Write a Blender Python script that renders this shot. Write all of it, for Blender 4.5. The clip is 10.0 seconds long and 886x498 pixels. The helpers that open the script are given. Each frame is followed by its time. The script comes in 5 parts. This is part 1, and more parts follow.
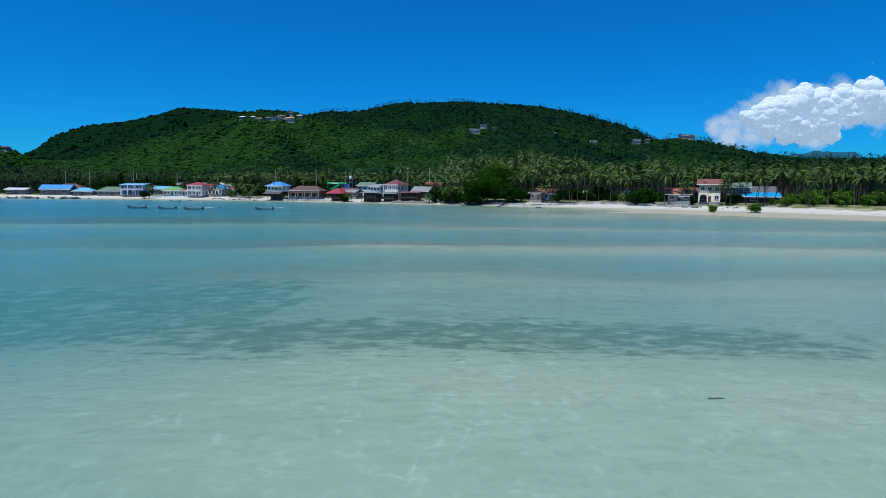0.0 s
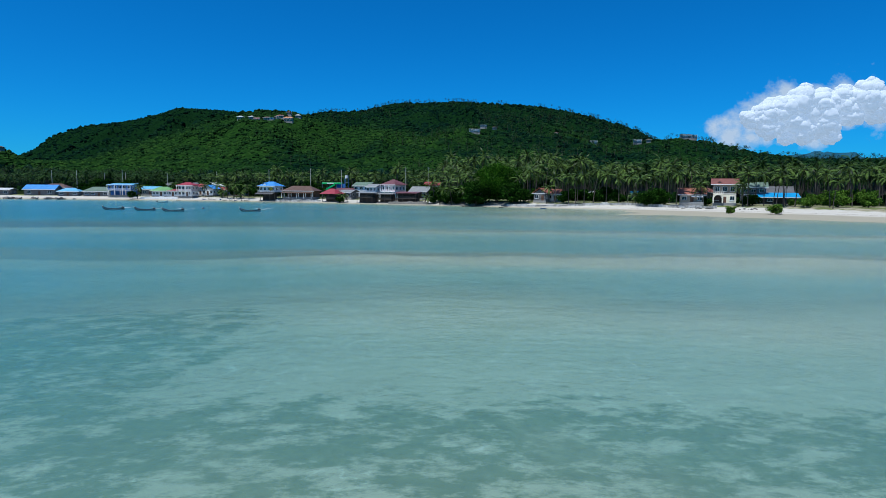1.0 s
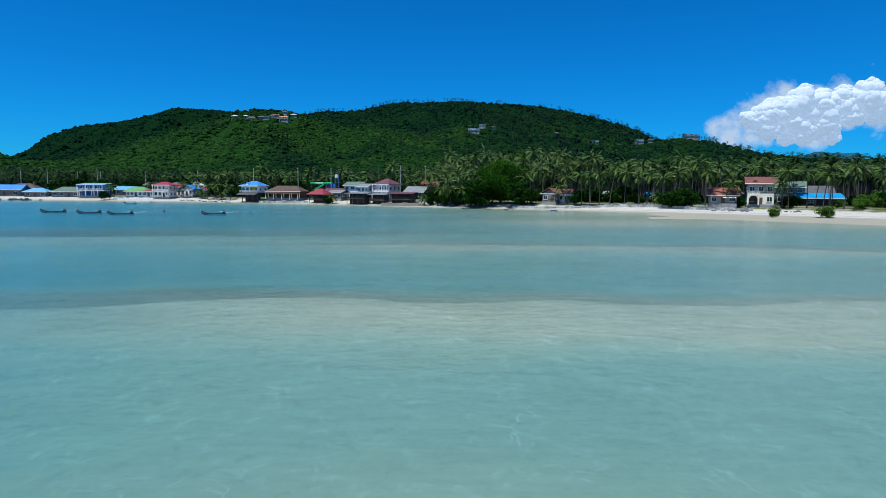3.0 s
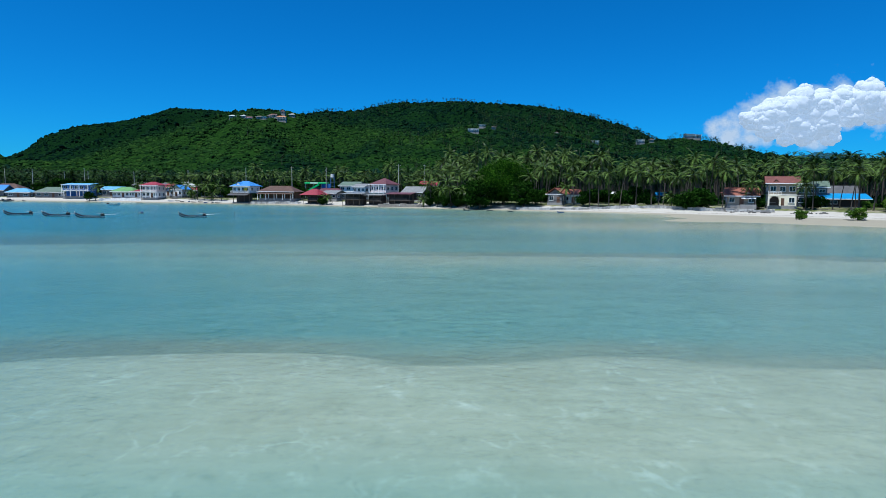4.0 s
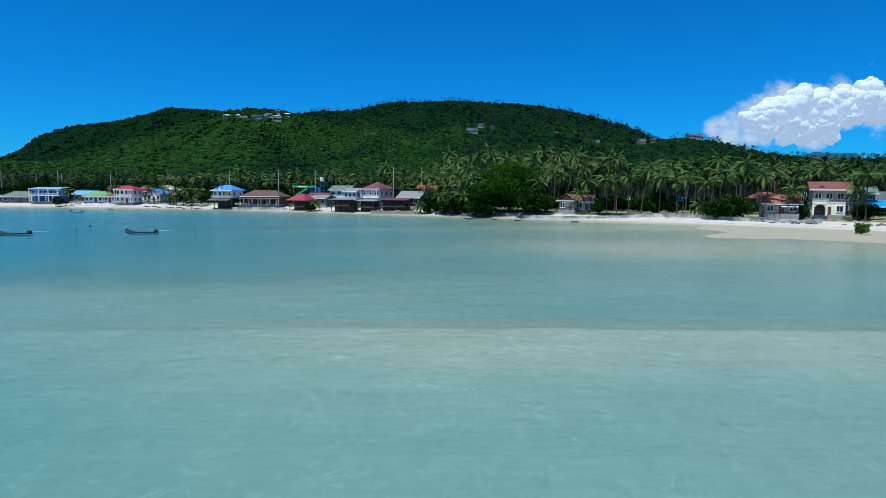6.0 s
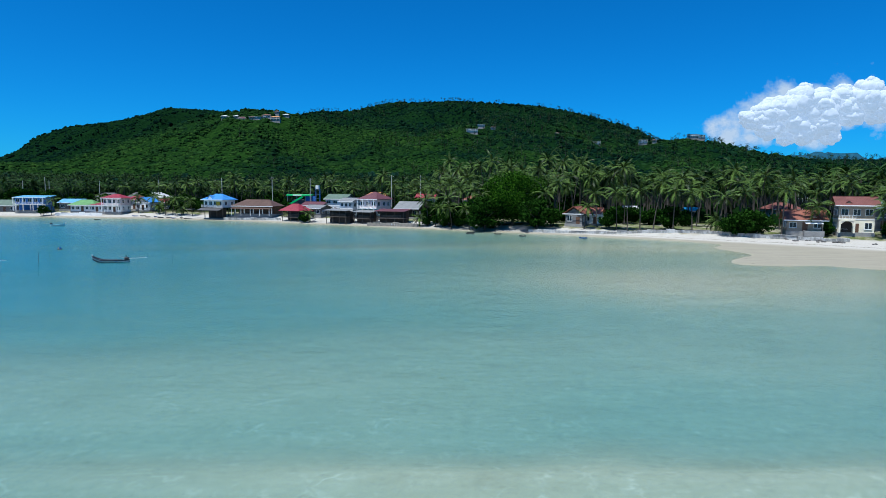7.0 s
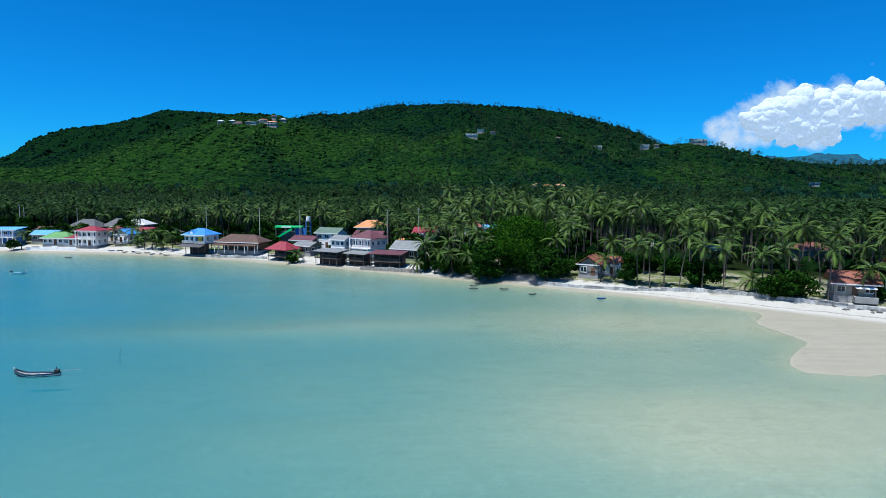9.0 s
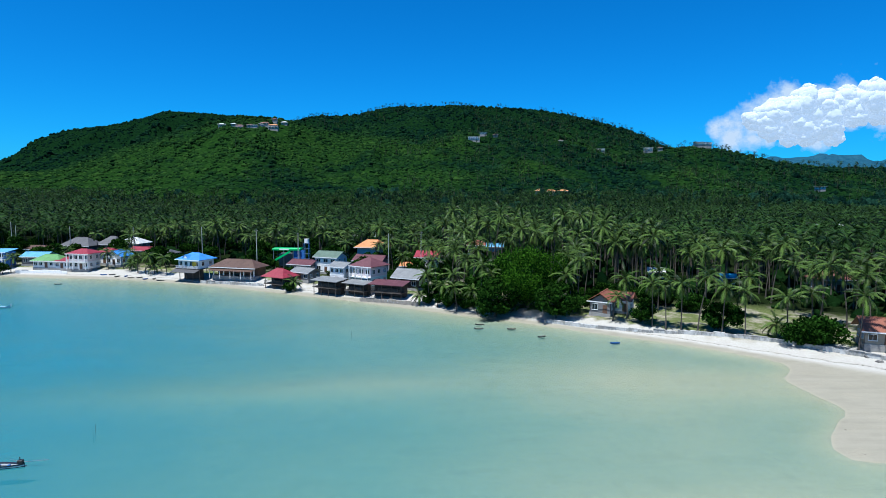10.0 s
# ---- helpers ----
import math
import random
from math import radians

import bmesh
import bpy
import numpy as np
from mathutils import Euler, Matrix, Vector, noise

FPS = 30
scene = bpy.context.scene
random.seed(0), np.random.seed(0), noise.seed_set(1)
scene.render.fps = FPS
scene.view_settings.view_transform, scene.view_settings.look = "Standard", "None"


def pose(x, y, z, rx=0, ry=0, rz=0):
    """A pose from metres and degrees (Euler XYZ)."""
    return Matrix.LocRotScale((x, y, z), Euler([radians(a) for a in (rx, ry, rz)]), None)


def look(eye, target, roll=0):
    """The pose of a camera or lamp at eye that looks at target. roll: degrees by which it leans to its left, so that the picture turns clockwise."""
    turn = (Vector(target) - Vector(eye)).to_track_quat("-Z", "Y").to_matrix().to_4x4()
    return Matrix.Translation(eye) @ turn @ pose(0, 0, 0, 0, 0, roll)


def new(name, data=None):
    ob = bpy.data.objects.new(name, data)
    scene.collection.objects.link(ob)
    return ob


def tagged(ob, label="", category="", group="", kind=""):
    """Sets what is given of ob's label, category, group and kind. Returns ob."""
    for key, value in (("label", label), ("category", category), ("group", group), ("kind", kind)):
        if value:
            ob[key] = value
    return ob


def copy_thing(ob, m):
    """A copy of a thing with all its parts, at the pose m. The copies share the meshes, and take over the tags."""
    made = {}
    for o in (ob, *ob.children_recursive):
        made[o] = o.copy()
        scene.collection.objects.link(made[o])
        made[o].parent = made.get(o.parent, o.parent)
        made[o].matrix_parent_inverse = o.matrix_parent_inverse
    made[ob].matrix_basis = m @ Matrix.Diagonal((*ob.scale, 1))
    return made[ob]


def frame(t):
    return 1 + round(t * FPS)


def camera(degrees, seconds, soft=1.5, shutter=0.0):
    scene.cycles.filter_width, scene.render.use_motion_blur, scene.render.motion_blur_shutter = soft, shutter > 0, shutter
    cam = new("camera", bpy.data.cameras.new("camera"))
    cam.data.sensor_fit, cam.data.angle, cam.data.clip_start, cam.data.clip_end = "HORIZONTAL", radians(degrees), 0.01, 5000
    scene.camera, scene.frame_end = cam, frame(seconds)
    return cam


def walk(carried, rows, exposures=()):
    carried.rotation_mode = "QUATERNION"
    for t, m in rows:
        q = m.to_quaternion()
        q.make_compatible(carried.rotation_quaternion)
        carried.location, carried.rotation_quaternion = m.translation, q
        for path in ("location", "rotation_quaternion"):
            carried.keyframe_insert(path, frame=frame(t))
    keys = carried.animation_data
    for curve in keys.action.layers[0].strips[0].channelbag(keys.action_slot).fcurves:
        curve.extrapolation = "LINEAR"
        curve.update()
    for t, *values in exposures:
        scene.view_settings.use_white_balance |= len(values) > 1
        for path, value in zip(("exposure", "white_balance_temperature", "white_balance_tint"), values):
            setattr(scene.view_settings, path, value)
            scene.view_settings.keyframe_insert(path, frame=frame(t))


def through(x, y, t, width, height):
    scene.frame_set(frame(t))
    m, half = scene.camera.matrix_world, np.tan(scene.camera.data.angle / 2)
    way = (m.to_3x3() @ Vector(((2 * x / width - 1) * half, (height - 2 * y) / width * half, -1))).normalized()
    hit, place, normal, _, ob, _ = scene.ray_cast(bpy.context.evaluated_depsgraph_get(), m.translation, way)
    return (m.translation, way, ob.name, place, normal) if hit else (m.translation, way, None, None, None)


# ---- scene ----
cam = camera(75.0, 10.0, soft=0.7)
# seconds, place, yaw, pitch, lean
PATH = [
    (0, -0.000, -0.003, 5.830, 0.000, -5.700, 0.560),
    (0.5, 0.064, 5.844, 5.742, -0.017, -5.669, 0.564),
    (1, 0.165, 11.780, 5.697, -0.036, -5.640, 0.568),
    (1.5, 0.302, 17.728, 5.657, -0.101, -5.616, 0.573),
    (2, 0.358, 23.642, 5.613, -0.107, -5.613, 0.575),
    (2.5, 0.375, 29.481, 5.542, -0.135, -5.592, 0.572),
    (4, 0.075, 46.347, 5.476, -0.255, -5.509, 0.566),
    (4.5, -0.019, 51.422, 5.583, -0.304, -5.535, 0.557),
    (5, -0.097, 56.514, 5.828, -0.359, -5.542, 0.540),
    (5.5, -0.125, 61.524, 6.440, -0.405, -5.527, 0.525),
    (6.8, -0.108, 74.559, 10.369, -0.461, -5.569, 0.504),
    (7, -0.174, 76.395, 11.289, -0.452, -5.576, 0.491),
    (7.5, -0.309, 80.936, 13.715, -0.461, -5.600, 0.477),
    (8, -0.353, 85.486, 16.593, -0.499, -5.610, 0.461),
    (8.5, -0.323, 89.871, 19.908, -0.556, -5.614, 0.449),
    (9, -0.409, 94.200, 23.749, -0.548, -5.609, 0.442),
    (9.5, -0.570, 98.378, 27.701, -0.427, -5.658, 0.440),
    (10, -0.866, 102.580, 31.971, -0.363, -5.666, 0.433),
]
walk(cam, [(t, pose(x, y, z, 90 + pitch, -lean, yaw)) for t, x, y, z, yaw, pitch, lean in PATH], [(0.0, 0.22, 5750.0, 6.0), (4.0, 0.32, 5750.0, 6.0), (8.5, 0.45, 5750.0, 6.0), (10.0, 0.58, 5750.0, 6.0)])

# ---- light ----
world = bpy.data.worlds.new("sky")
scene.world = world
world.use_nodes = True
wn, wl = world.node_tree.nodes, world.node_tree.links
wn.clear()
SUN_ELEV, SUN_AZ = 70.0, -142.0      # azimuth clockwise from +y
sky = wn.new("ShaderNodeTexSky")
sky.sky_type, sky.sun_disc = "NISHITA", False
sky.sun_elevation, sky.sun_rotation = radians(SUN_ELEV), radians(SUN_AZ)
sky.altitude, sky.air_density, sky.dust_density, sky.ozone_density = 0, 0.9, 0.15, 4.0
deep = wn.new("ShaderNodeMix")
deep.data_type, deep.blend_type = "RGBA", "MULTIPLY"
deep.inputs["Factor"].default_value = 1.0
deep.inputs["B"].default_value = (0.12, 0.79, 1.36, 1)
back = wn.new("ShaderNodeBackground")
back.inputs["Strength"].default_value = 0.067
wout = wn.new("ShaderNodeOutputWorld")
wl.new(sky.outputs[0], deep.inputs["A"])
wl.new(deep.outputs["Result"], back.inputs[0])
wl.new(back.outputs[0], wout.inputs[0])

sun = new("sun", bpy.data.lights.new("sun", "SUN"))
sun.data.energy, sun.data.angle, sun.data.color = 5.0, radians(0.53), (1.0, 0.96, 0.90)
sv = Vector((math.sin(radians(SUN_AZ)) * math.cos(radians(SUN_ELEV)), math.cos(radians(SUN_AZ)) * math.cos(radians(SUN_ELEV)), math.sin(radians(SUN_ELEV))))
sun.matrix_world = look(sv * 300, (0, 0, 0))

# ---- materials ----
class Nodes:
    """A small builder of node materials."""
    def __init__(self, name):
        self.mat = bpy.data.materials.new(name)
        self.mat.use_nodes = True
        self.t = self.mat.node_tree
        self.t.nodes.clear()
        self.out = self.t.nodes.new("ShaderNodeOutputMaterial")

    def n(self, kind, **sets):
        node = self.t.nodes.new("ShaderNode" + kind)
        for key, value in sets.items():
            node.inputs[key.replace("_", " ")].default_value = value
        return node

    def link(self, a, b):
        self.t.links.new(a, b)

    def noise(self, vec, scale, detail=4.0, rough=0.55):
        node = self.n("TexNoise", Scale=scale, Detail=detail, Roughness=rough)
        self.link(vec, node.inputs["Vector"])
        return node.outputs["Fac"]

    def ramp(self, fac, *stops):
        node = self.n("ValToRGB")
        el = node.color_ramp.elements
        el[0].position, el[0].color = stops[0][0], (*stops[0][1], 1)
        el[1].position, el[1].color = stops[-1][0], (*stops[-1][1], 1)
        for p, c in stops[1:-1]:
            e = el.new(p)
            e.color = (*c, 1)
        self.link(fac, node.inputs[0])
        return node.outputs[0]

    def mix(self, fac, a, b, blend="MIX"):
        node = self.t.nodes.new("ShaderNodeMix")
        node.data_type, node.blend_type = "RGBA", blend
        for sock, v in ((node.inputs["Factor"], fac), (node.inputs["A"], a), (node.inputs["B"], b)):
            if isinstance(v, (int, float)):
                sock.default_value = v
            elif isinstance(v, tuple):
                sock.default_value = (*v, 1)
            else:
                self.link(v, sock)
        return node.outputs["Result"]

    def math(self, op, a, b=0.0, clamp=False):
        node = self.t.nodes.new("ShaderNodeMath")
        node.operation, node.use_clamp = op, clamp
        for sock, v in zip(node.inputs, (a, b)):
            if isinstance(v, (int, float)):
                sock.default_value = v
            else:
                self.link(v, sock)
        return node.outputs[0]

    def bump(self, height, strength, distance):
        node = self.n("Bump", Strength=strength, Distance=distance)
        self.link(height, node.inputs["Height"])
        return node.outputs[0]

    def principled(self, colour, rough=0.7, metal=0.0, normal=None, spec=0.4):
        node = self.n("BsdfPrincipled", Metallic=metal)
        for key, v in (("Base Color", colour), ("Roughness", rough), ("Specular IOR Level", spec)):
            if isinstance(v, tuple):
                node.inputs[key].default_value = (*v, 1)
            elif isinstance(v, (int, float)):
                node.inputs[key].default_value = v
            else:
                self.link(v, node.inputs[key])
        if normal is not None:
            self.link(normal, node.inputs["Normal"])
        return node.outputs[0]

    def done(self, shader):
        self.link(shader, self.out.inputs["Surface"])
        return self.mat


def stretched(m, vec, sx, sy, sz):
    node = m.n("VectorMath")
    node.operation = "MULTIPLY"
    node.inputs[1].default_value = (sx, sy, sz)
    m.link(vec, node.inputs[0])
    return node.outputs[0]


def plain(name, colour, rough=0.7, grain=6.0, amount=0.25, metal=0.0, stains=0.7):
    """Paint, plaster, wood or cloth: grain and larger stains in the object's own space."""
    colour = tuple(0.70 * c for c in colour)
    m = Nodes(name)
    vec = m.n("TexCoord").outputs["Object"]
    fine, big = m.noise(vec, grain, 5), m.noise(vec, 0.6 * stains, 4, 0.65)
    lo = tuple(c * (1 - amount) for c in colour)
    hi = tuple(min(1, c * (1 + amount * 0.6)) for c in colour)
    base = m.ramp(big, (0.3, lo), (0.62, hi))
    base = m.mix(0.35, base, m.ramp(fine, (0.3, lo), (0.7, hi)))
    return m.done(m.principled(base, m.math("ADD", m.math("MULTIPLY", fine, 0.25), rough - 0.12), metal, m.bump(fine, 0.25, 0.02)))


def roofing(name, colour, pitch=0.3, rough=0.55, fade=0.35):
    """Roof sheet or tile in courses, weathered."""
    colour = tuple(0.72 * c for c in colour)
    m = Nodes(name)
    vec = m.n("TexCoord").outputs["Object"]
    wave = m.n("TexWave", Scale=0.314 / pitch, Distortion=0.3, Detail=1.0)
    wave.bands_direction = "X"
    m.link(vec, wave.inputs["Vector"])
    big, fine = m.noise(vec, 0.5, 5, 0.65), m.noise(vec, 5.0, 4)
    lo = tuple(c * (1 - fade) for c in colour)
    hi = tuple(min(1, c * (1 + fade * 0.5) + 0.01) for c in colour)
    base = m.mix(0.3, m.ramp(big, (0.3, lo), (0.65, hi)), m.ramp(fine, (0.3, lo), (0.7, hi)))
    return m.done(m.principled(base, rough, 0.0, m.bump(wave.outputs["Fac"], 0.6, 0.05)))


def leafy(name, dark, light, rough=0.5, through=0.25, gloss=0.0):
    """Leaves: each clump a little different, some light passing through."""
    m = Nodes(name)
    geo = m.n("NewGeometry")
    vec = m.n("TexCoord").outputs["Object"]
    rnd = m.math("MULTIPLY", geo.outputs["Random Per Island"], 0.7)
    fac = m.math("ADD", rnd, m.math("MULTIPLY", m.noise(vec, 0.35, 3), 0.3))
    base = m.ramp(fac, (0.28, dark), (0.85, light))
    hue = m.n("ObjectInfo").outputs["Random"]
    base = m.mix(m.math("MULTIPLY", hue, 0.18), base, tuple(c * 0.95 for c in light), "MIX")
    body = m.principled(base, rough, 0.0, None, gloss)
    glow = m.n("BsdfTranslucent")
    m.link(base, glow.inputs[0])
    both = m.n("MixShader")
    both.inputs[0].default_value = through
    m.link(body, both.inputs[1])
    m.link(glow.outputs[0], both.inputs[2])
    return m.done(both.outputs[0])


def front_tone_share(m, pos):
    """Share of the lighter scrub tone: painted sunlight on front spurs, most in the west."""
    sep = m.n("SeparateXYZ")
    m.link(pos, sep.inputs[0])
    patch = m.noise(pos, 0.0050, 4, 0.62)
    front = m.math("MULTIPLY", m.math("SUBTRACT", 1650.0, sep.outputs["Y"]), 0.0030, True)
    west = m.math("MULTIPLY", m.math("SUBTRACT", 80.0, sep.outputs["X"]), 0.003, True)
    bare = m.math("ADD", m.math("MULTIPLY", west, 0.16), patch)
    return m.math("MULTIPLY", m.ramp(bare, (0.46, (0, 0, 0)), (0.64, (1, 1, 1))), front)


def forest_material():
    """Hill forest: yellow-green scrub on the front spurs, dark trees on the back ridges; sunlit slopes and distance
    haze are put into the two tones.
    """
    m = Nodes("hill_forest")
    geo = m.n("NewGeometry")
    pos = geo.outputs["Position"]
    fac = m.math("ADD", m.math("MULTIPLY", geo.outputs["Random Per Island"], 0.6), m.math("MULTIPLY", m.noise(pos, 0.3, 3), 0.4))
    # darker, bluer tone: the haze of distance is put into it
    old_hazed = m.ramp(fac, (0.15, (0.0008, 0.0048, 0.0040)), (0.6, (0.0045, 0.0175, 0.0095)), (0.95, (0.0125, 0.036, 0.0135)))
    # lighter tone: sunlight on the front slopes is put into it
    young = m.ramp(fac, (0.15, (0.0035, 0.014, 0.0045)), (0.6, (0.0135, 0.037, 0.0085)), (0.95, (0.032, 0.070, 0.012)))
    base = m.mix(front_tone_share(m, pos), old_hazed, young)
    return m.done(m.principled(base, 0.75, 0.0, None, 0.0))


def ground_material():
    """One sheet: sand under and above the water, grass and shade-darkened grove litter inland, tree crowns painted on
    the hills.
    """
    m = Nodes("ground")
    geo = m.n("NewGeometry")
    pos = geo.outputs["Position"]
    sep = m.n("SeparateXYZ")
    m.link(pos, sep.inputs[0])
    z = sep.outputs["Z"]
    fine, mid, big = m.noise(pos, 3.0, 6), m.noise(pos, 0.22, 5, 0.6), m.noise(pos, 0.035, 4)
    streak = m.noise(stretched(m, pos, 0.10, 0.55, 0.2), 1.0, 5, 0.6)
    # sand: pale and dry, tan where the sea wets it
    dry = m.mix(0.4, m.ramp(mid, (0.3, (0.52, 0.48, 0.41)), (0.7, (0.70, 0.66, 0.59))), m.ramp(fine, (0.3, (0.44, 0.41, 0.36)), (0.7, (0.67, 0.63, 0.56))))
    wet = m.mix(0.5, m.ramp(streak, (0.3, (0.33, 0.30, 0.225)), (0.7, (0.45, 0.41, 0.32))), m.ramp(mid, (0.3, (0.34, 0.31, 0.235)), (0.7, (0.46, 0.42, 0.33))))
    wr = m.math("ABSOLUTE", m.math("SUBTRACT", m.math("ADD", z, m.math("MULTIPLY", m.math("SUBTRACT", streak, 0.5), 0.35)), 0.62))
    wrack = m.math("MULTIPLY", m.math("SUBTRACT", 0.055, wr), 22.0, True)
    dry = m.mix(m.math("MULTIPLY", wrack, m.ramp(fine, (0.42, (0, 0, 0)), (0.58, (0.85, 0.85, 0.85)))), dry, (0.10, 0.085, 0.06))
    lap = m.math("ADD", z, m.math("MULTIPLY", m.math("SUBTRACT", mid, 0.5), 0.25))
    sand = m.mix(m.math("MULTIPLY", m.math("SUBTRACT", lap, 0.22), 4.0, True), wet, dry)
    # sand under water, with ribs, weed and painted light from the ripples
    ribs = m.n("TexWave", Scale=0.9, Distortion=9.0, Detail=3.0)
    ribs.bands_direction = "Y"
    m.link(stretched(m, pos, 0.35, 0.5, 0.2), ribs.inputs["Vector"])
    under = m.mix(0.35, m.ramp(mid, (0.3, (0.46, 0.42, 0.325)), (0.7, (0.57, 0.525, 0.415))), m.ramp(streak, (0.3, (0.43, 0.395, 0.31)), (0.7, (0.61, 0.56, 0.45))))
    under = m.mix(m.math("MULTIPLY", ribs.outputs["Fac"], 0.14), under, (0.66, 0.61, 0.52))
    grit = m.noise(stretched(m, pos, 1.0, 0.8, 1.0), 1.7, 5, 0.7)
    under = m.mix(m.ramp(grit, (0.56, (0, 0, 0)), (0.72, (0.55, 0.55, 0.55))), under, (0.74, 0.69, 0.60))
    # bright net of sunlight focused by the water, painted onto the sand
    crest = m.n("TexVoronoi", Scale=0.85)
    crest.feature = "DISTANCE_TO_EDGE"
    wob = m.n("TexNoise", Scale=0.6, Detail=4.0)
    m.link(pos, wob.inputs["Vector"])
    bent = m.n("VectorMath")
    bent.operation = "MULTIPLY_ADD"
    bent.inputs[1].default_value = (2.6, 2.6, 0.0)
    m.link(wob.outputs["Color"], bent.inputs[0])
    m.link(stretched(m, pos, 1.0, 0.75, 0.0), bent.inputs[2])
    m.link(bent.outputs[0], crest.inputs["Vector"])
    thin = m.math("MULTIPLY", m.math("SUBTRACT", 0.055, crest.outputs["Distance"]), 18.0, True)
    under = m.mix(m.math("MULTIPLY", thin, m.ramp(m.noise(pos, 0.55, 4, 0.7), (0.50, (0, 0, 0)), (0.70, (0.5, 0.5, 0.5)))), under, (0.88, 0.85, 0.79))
    under = m.mix(m.ramp(grit, (0.30, (0.4, 0.4, 0.4)), (0.44, (0, 0, 0))), under, (0.30, 0.29, 0.24))
    silt = m.math("MULTIPLY", m.math("SUBTRACT", m.math("ADD", sep.outputs["Y"], m.math("MULTIPLY", big, 40.0)), 120.0), 0.014, True)
    under = m.mix(m.math("MULTIPLY", silt, 0.75), under, m.ramp(mid, (0.3, (0.40, 0.36, 0.25)), (0.7, (0.50, 0.45, 0.32))))
    weed = m.n("Attribute")
    weed.attribute_name = "weed"
    tufts = m.noise(stretched(m, pos, 0.62, 1.05, 0.3), 1.0, 6, 0.75)
    wfac = m.math("MULTIPLY", m.math("SUBTRACT", m.math("ADD", tufts, m.math("MULTIPLY", weed.outputs["Fac"], 0.42)), 0.81), 8.0, True)
    under = m.mix(m.math("MULTIPLY", wfac, 0.70), under, m.ramp(fine, (0.3, (0.055, 0.09, 0.055)), (0.7, (0.15, 0.18, 0.10))))
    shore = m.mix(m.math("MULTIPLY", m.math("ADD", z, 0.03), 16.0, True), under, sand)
    # grass, and grove litter with the shade under the palms put into its colour
    grass = m.mix(m.ramp(mid, (0.46, (0, 0, 0)), (0.60, (1, 1, 1))), m.ramp(fine, (0.3, (0.085, 0.110, 0.034)), (0.7, (0.20, 0.225, 0.085))), m.ramp(fine, (0.3, (0.30, 0.26, 0.18)), (0.7, (0.44, 0.40, 0.30))))
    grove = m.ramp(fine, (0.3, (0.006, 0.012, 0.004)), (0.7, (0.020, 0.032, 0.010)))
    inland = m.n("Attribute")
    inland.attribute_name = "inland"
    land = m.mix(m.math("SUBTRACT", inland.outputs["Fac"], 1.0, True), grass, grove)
    edge = m.math("ADD", inland.outputs["Fac"], m.math("MULTIPLY", m.math("SUBTRACT", mid, 0.5), 0.8))
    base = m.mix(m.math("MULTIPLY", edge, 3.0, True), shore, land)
    # tree crowns painted on the slopes: lighter tops with shade-dark gaps between
    crowns = m.n("TexVoronoi", Scale=0.16)
    m.link(pos, crowns.inputs["Vector"])
    cell = m.math("ADD", m.math("MULTIPLY", crowns.outputs["Distance"], 0.5), m.math("MULTIPLY", mid, 0.45))
    hill = m.mix(front_tone_share(m, pos), m.ramp(cell, (0.25, (0.010, 0.036, 0.010)), (0.7, (0.002, 0.010, 0.004))), m.ramp(cell, (0.25, (0.024, 0.066, 0.011)), (0.7, (0.006, 0.022, 0.005))))
    base = m.mix(m.math("MULTIPLY", m.math("SUBTRACT", z, 14.0), 0.1, True), base, hill)
    base = m.mix(1.0, base, (0.68, 0.68, 0.68), "MULTIPLY")
    return m.done(m.principled(base, 0.85, 0.0, m.bump(m.math("ADD", fine, streak), 0.35, 0.06), 0.0))


def water_material():
    """Clear shallow sea: see-through over the sand, milky turquoise where it is deep, glossy on top."""
    m = Nodes("sea")
    geo = m.n("NewGeometry")
    pos = geo.outputs["Position"]
    depth = m.n("Attribute")
    depth.attribute_name = "depth"
    murk = m.noise(stretched(m, pos, 0.02, 0.06, 0.1), 1.0, 4)
    d = m.math("MULTIPLY", depth.outputs["Fac"], m.math("ADD", m.math("MULTIPLY", murk, 0.5), 0.75))
    fac = m.math("SUBTRACT", 1.0, m.math("POWER", 2.718, m.math("MULTIPLY", d, -0.55)))
    clear = m.n("BsdfTransparent")
    m.link(m.ramp(d, (0.0, (0.96, 0.98, 0.955)), (0.16, (0.85, 0.955, 0.935)), (0.6, (0.76, 0.935, 0.935))), clear.inputs[0])
    body = m.n("BsdfDiffuse")
    m.link(m.ramp(fac, (0.0, (0.13, 0.25, 0.21)), (0.45, (0.060, 0.222, 0.212)), (0.9, (0.012, 0.148, 0.205))), body.inputs[0])
    inner = m.n("MixShader")
    m.link(fac, inner.inputs[0])
    m.link(clear.outputs[0], inner.inputs[1])
    m.link(body.outputs[0], inner.inputs[2])
    chop = m.math("ADD", m.noise(stretched(m, pos, 1.3, 1.6, 1), 1.0, 5, 0.65), m.math("MULTIPLY", m.noise(stretched(m, pos, 0.15, 0.3, 1), 1.0, 2), 1.6))
    n = m.bump(chop, 1.0, 0.10)
    gloss = m.n("BsdfGlossy", Roughness=0.17)
    m.link(n, gloss.inputs["Normal"])
    fres = m.n("Fresnel", IOR=1.33)
    m.link(n, fres.inputs["Normal"])
    top = m.n("MixShader")
    m.link(m.math("MULTIPLY", fres.outputs[0], 0.66), top.inputs[0])
    m.link(inner.outputs[0], top.inputs[1])
    m.link(gloss.outputs[0], top.inputs[2])
    return m.done(top.outputs[0])


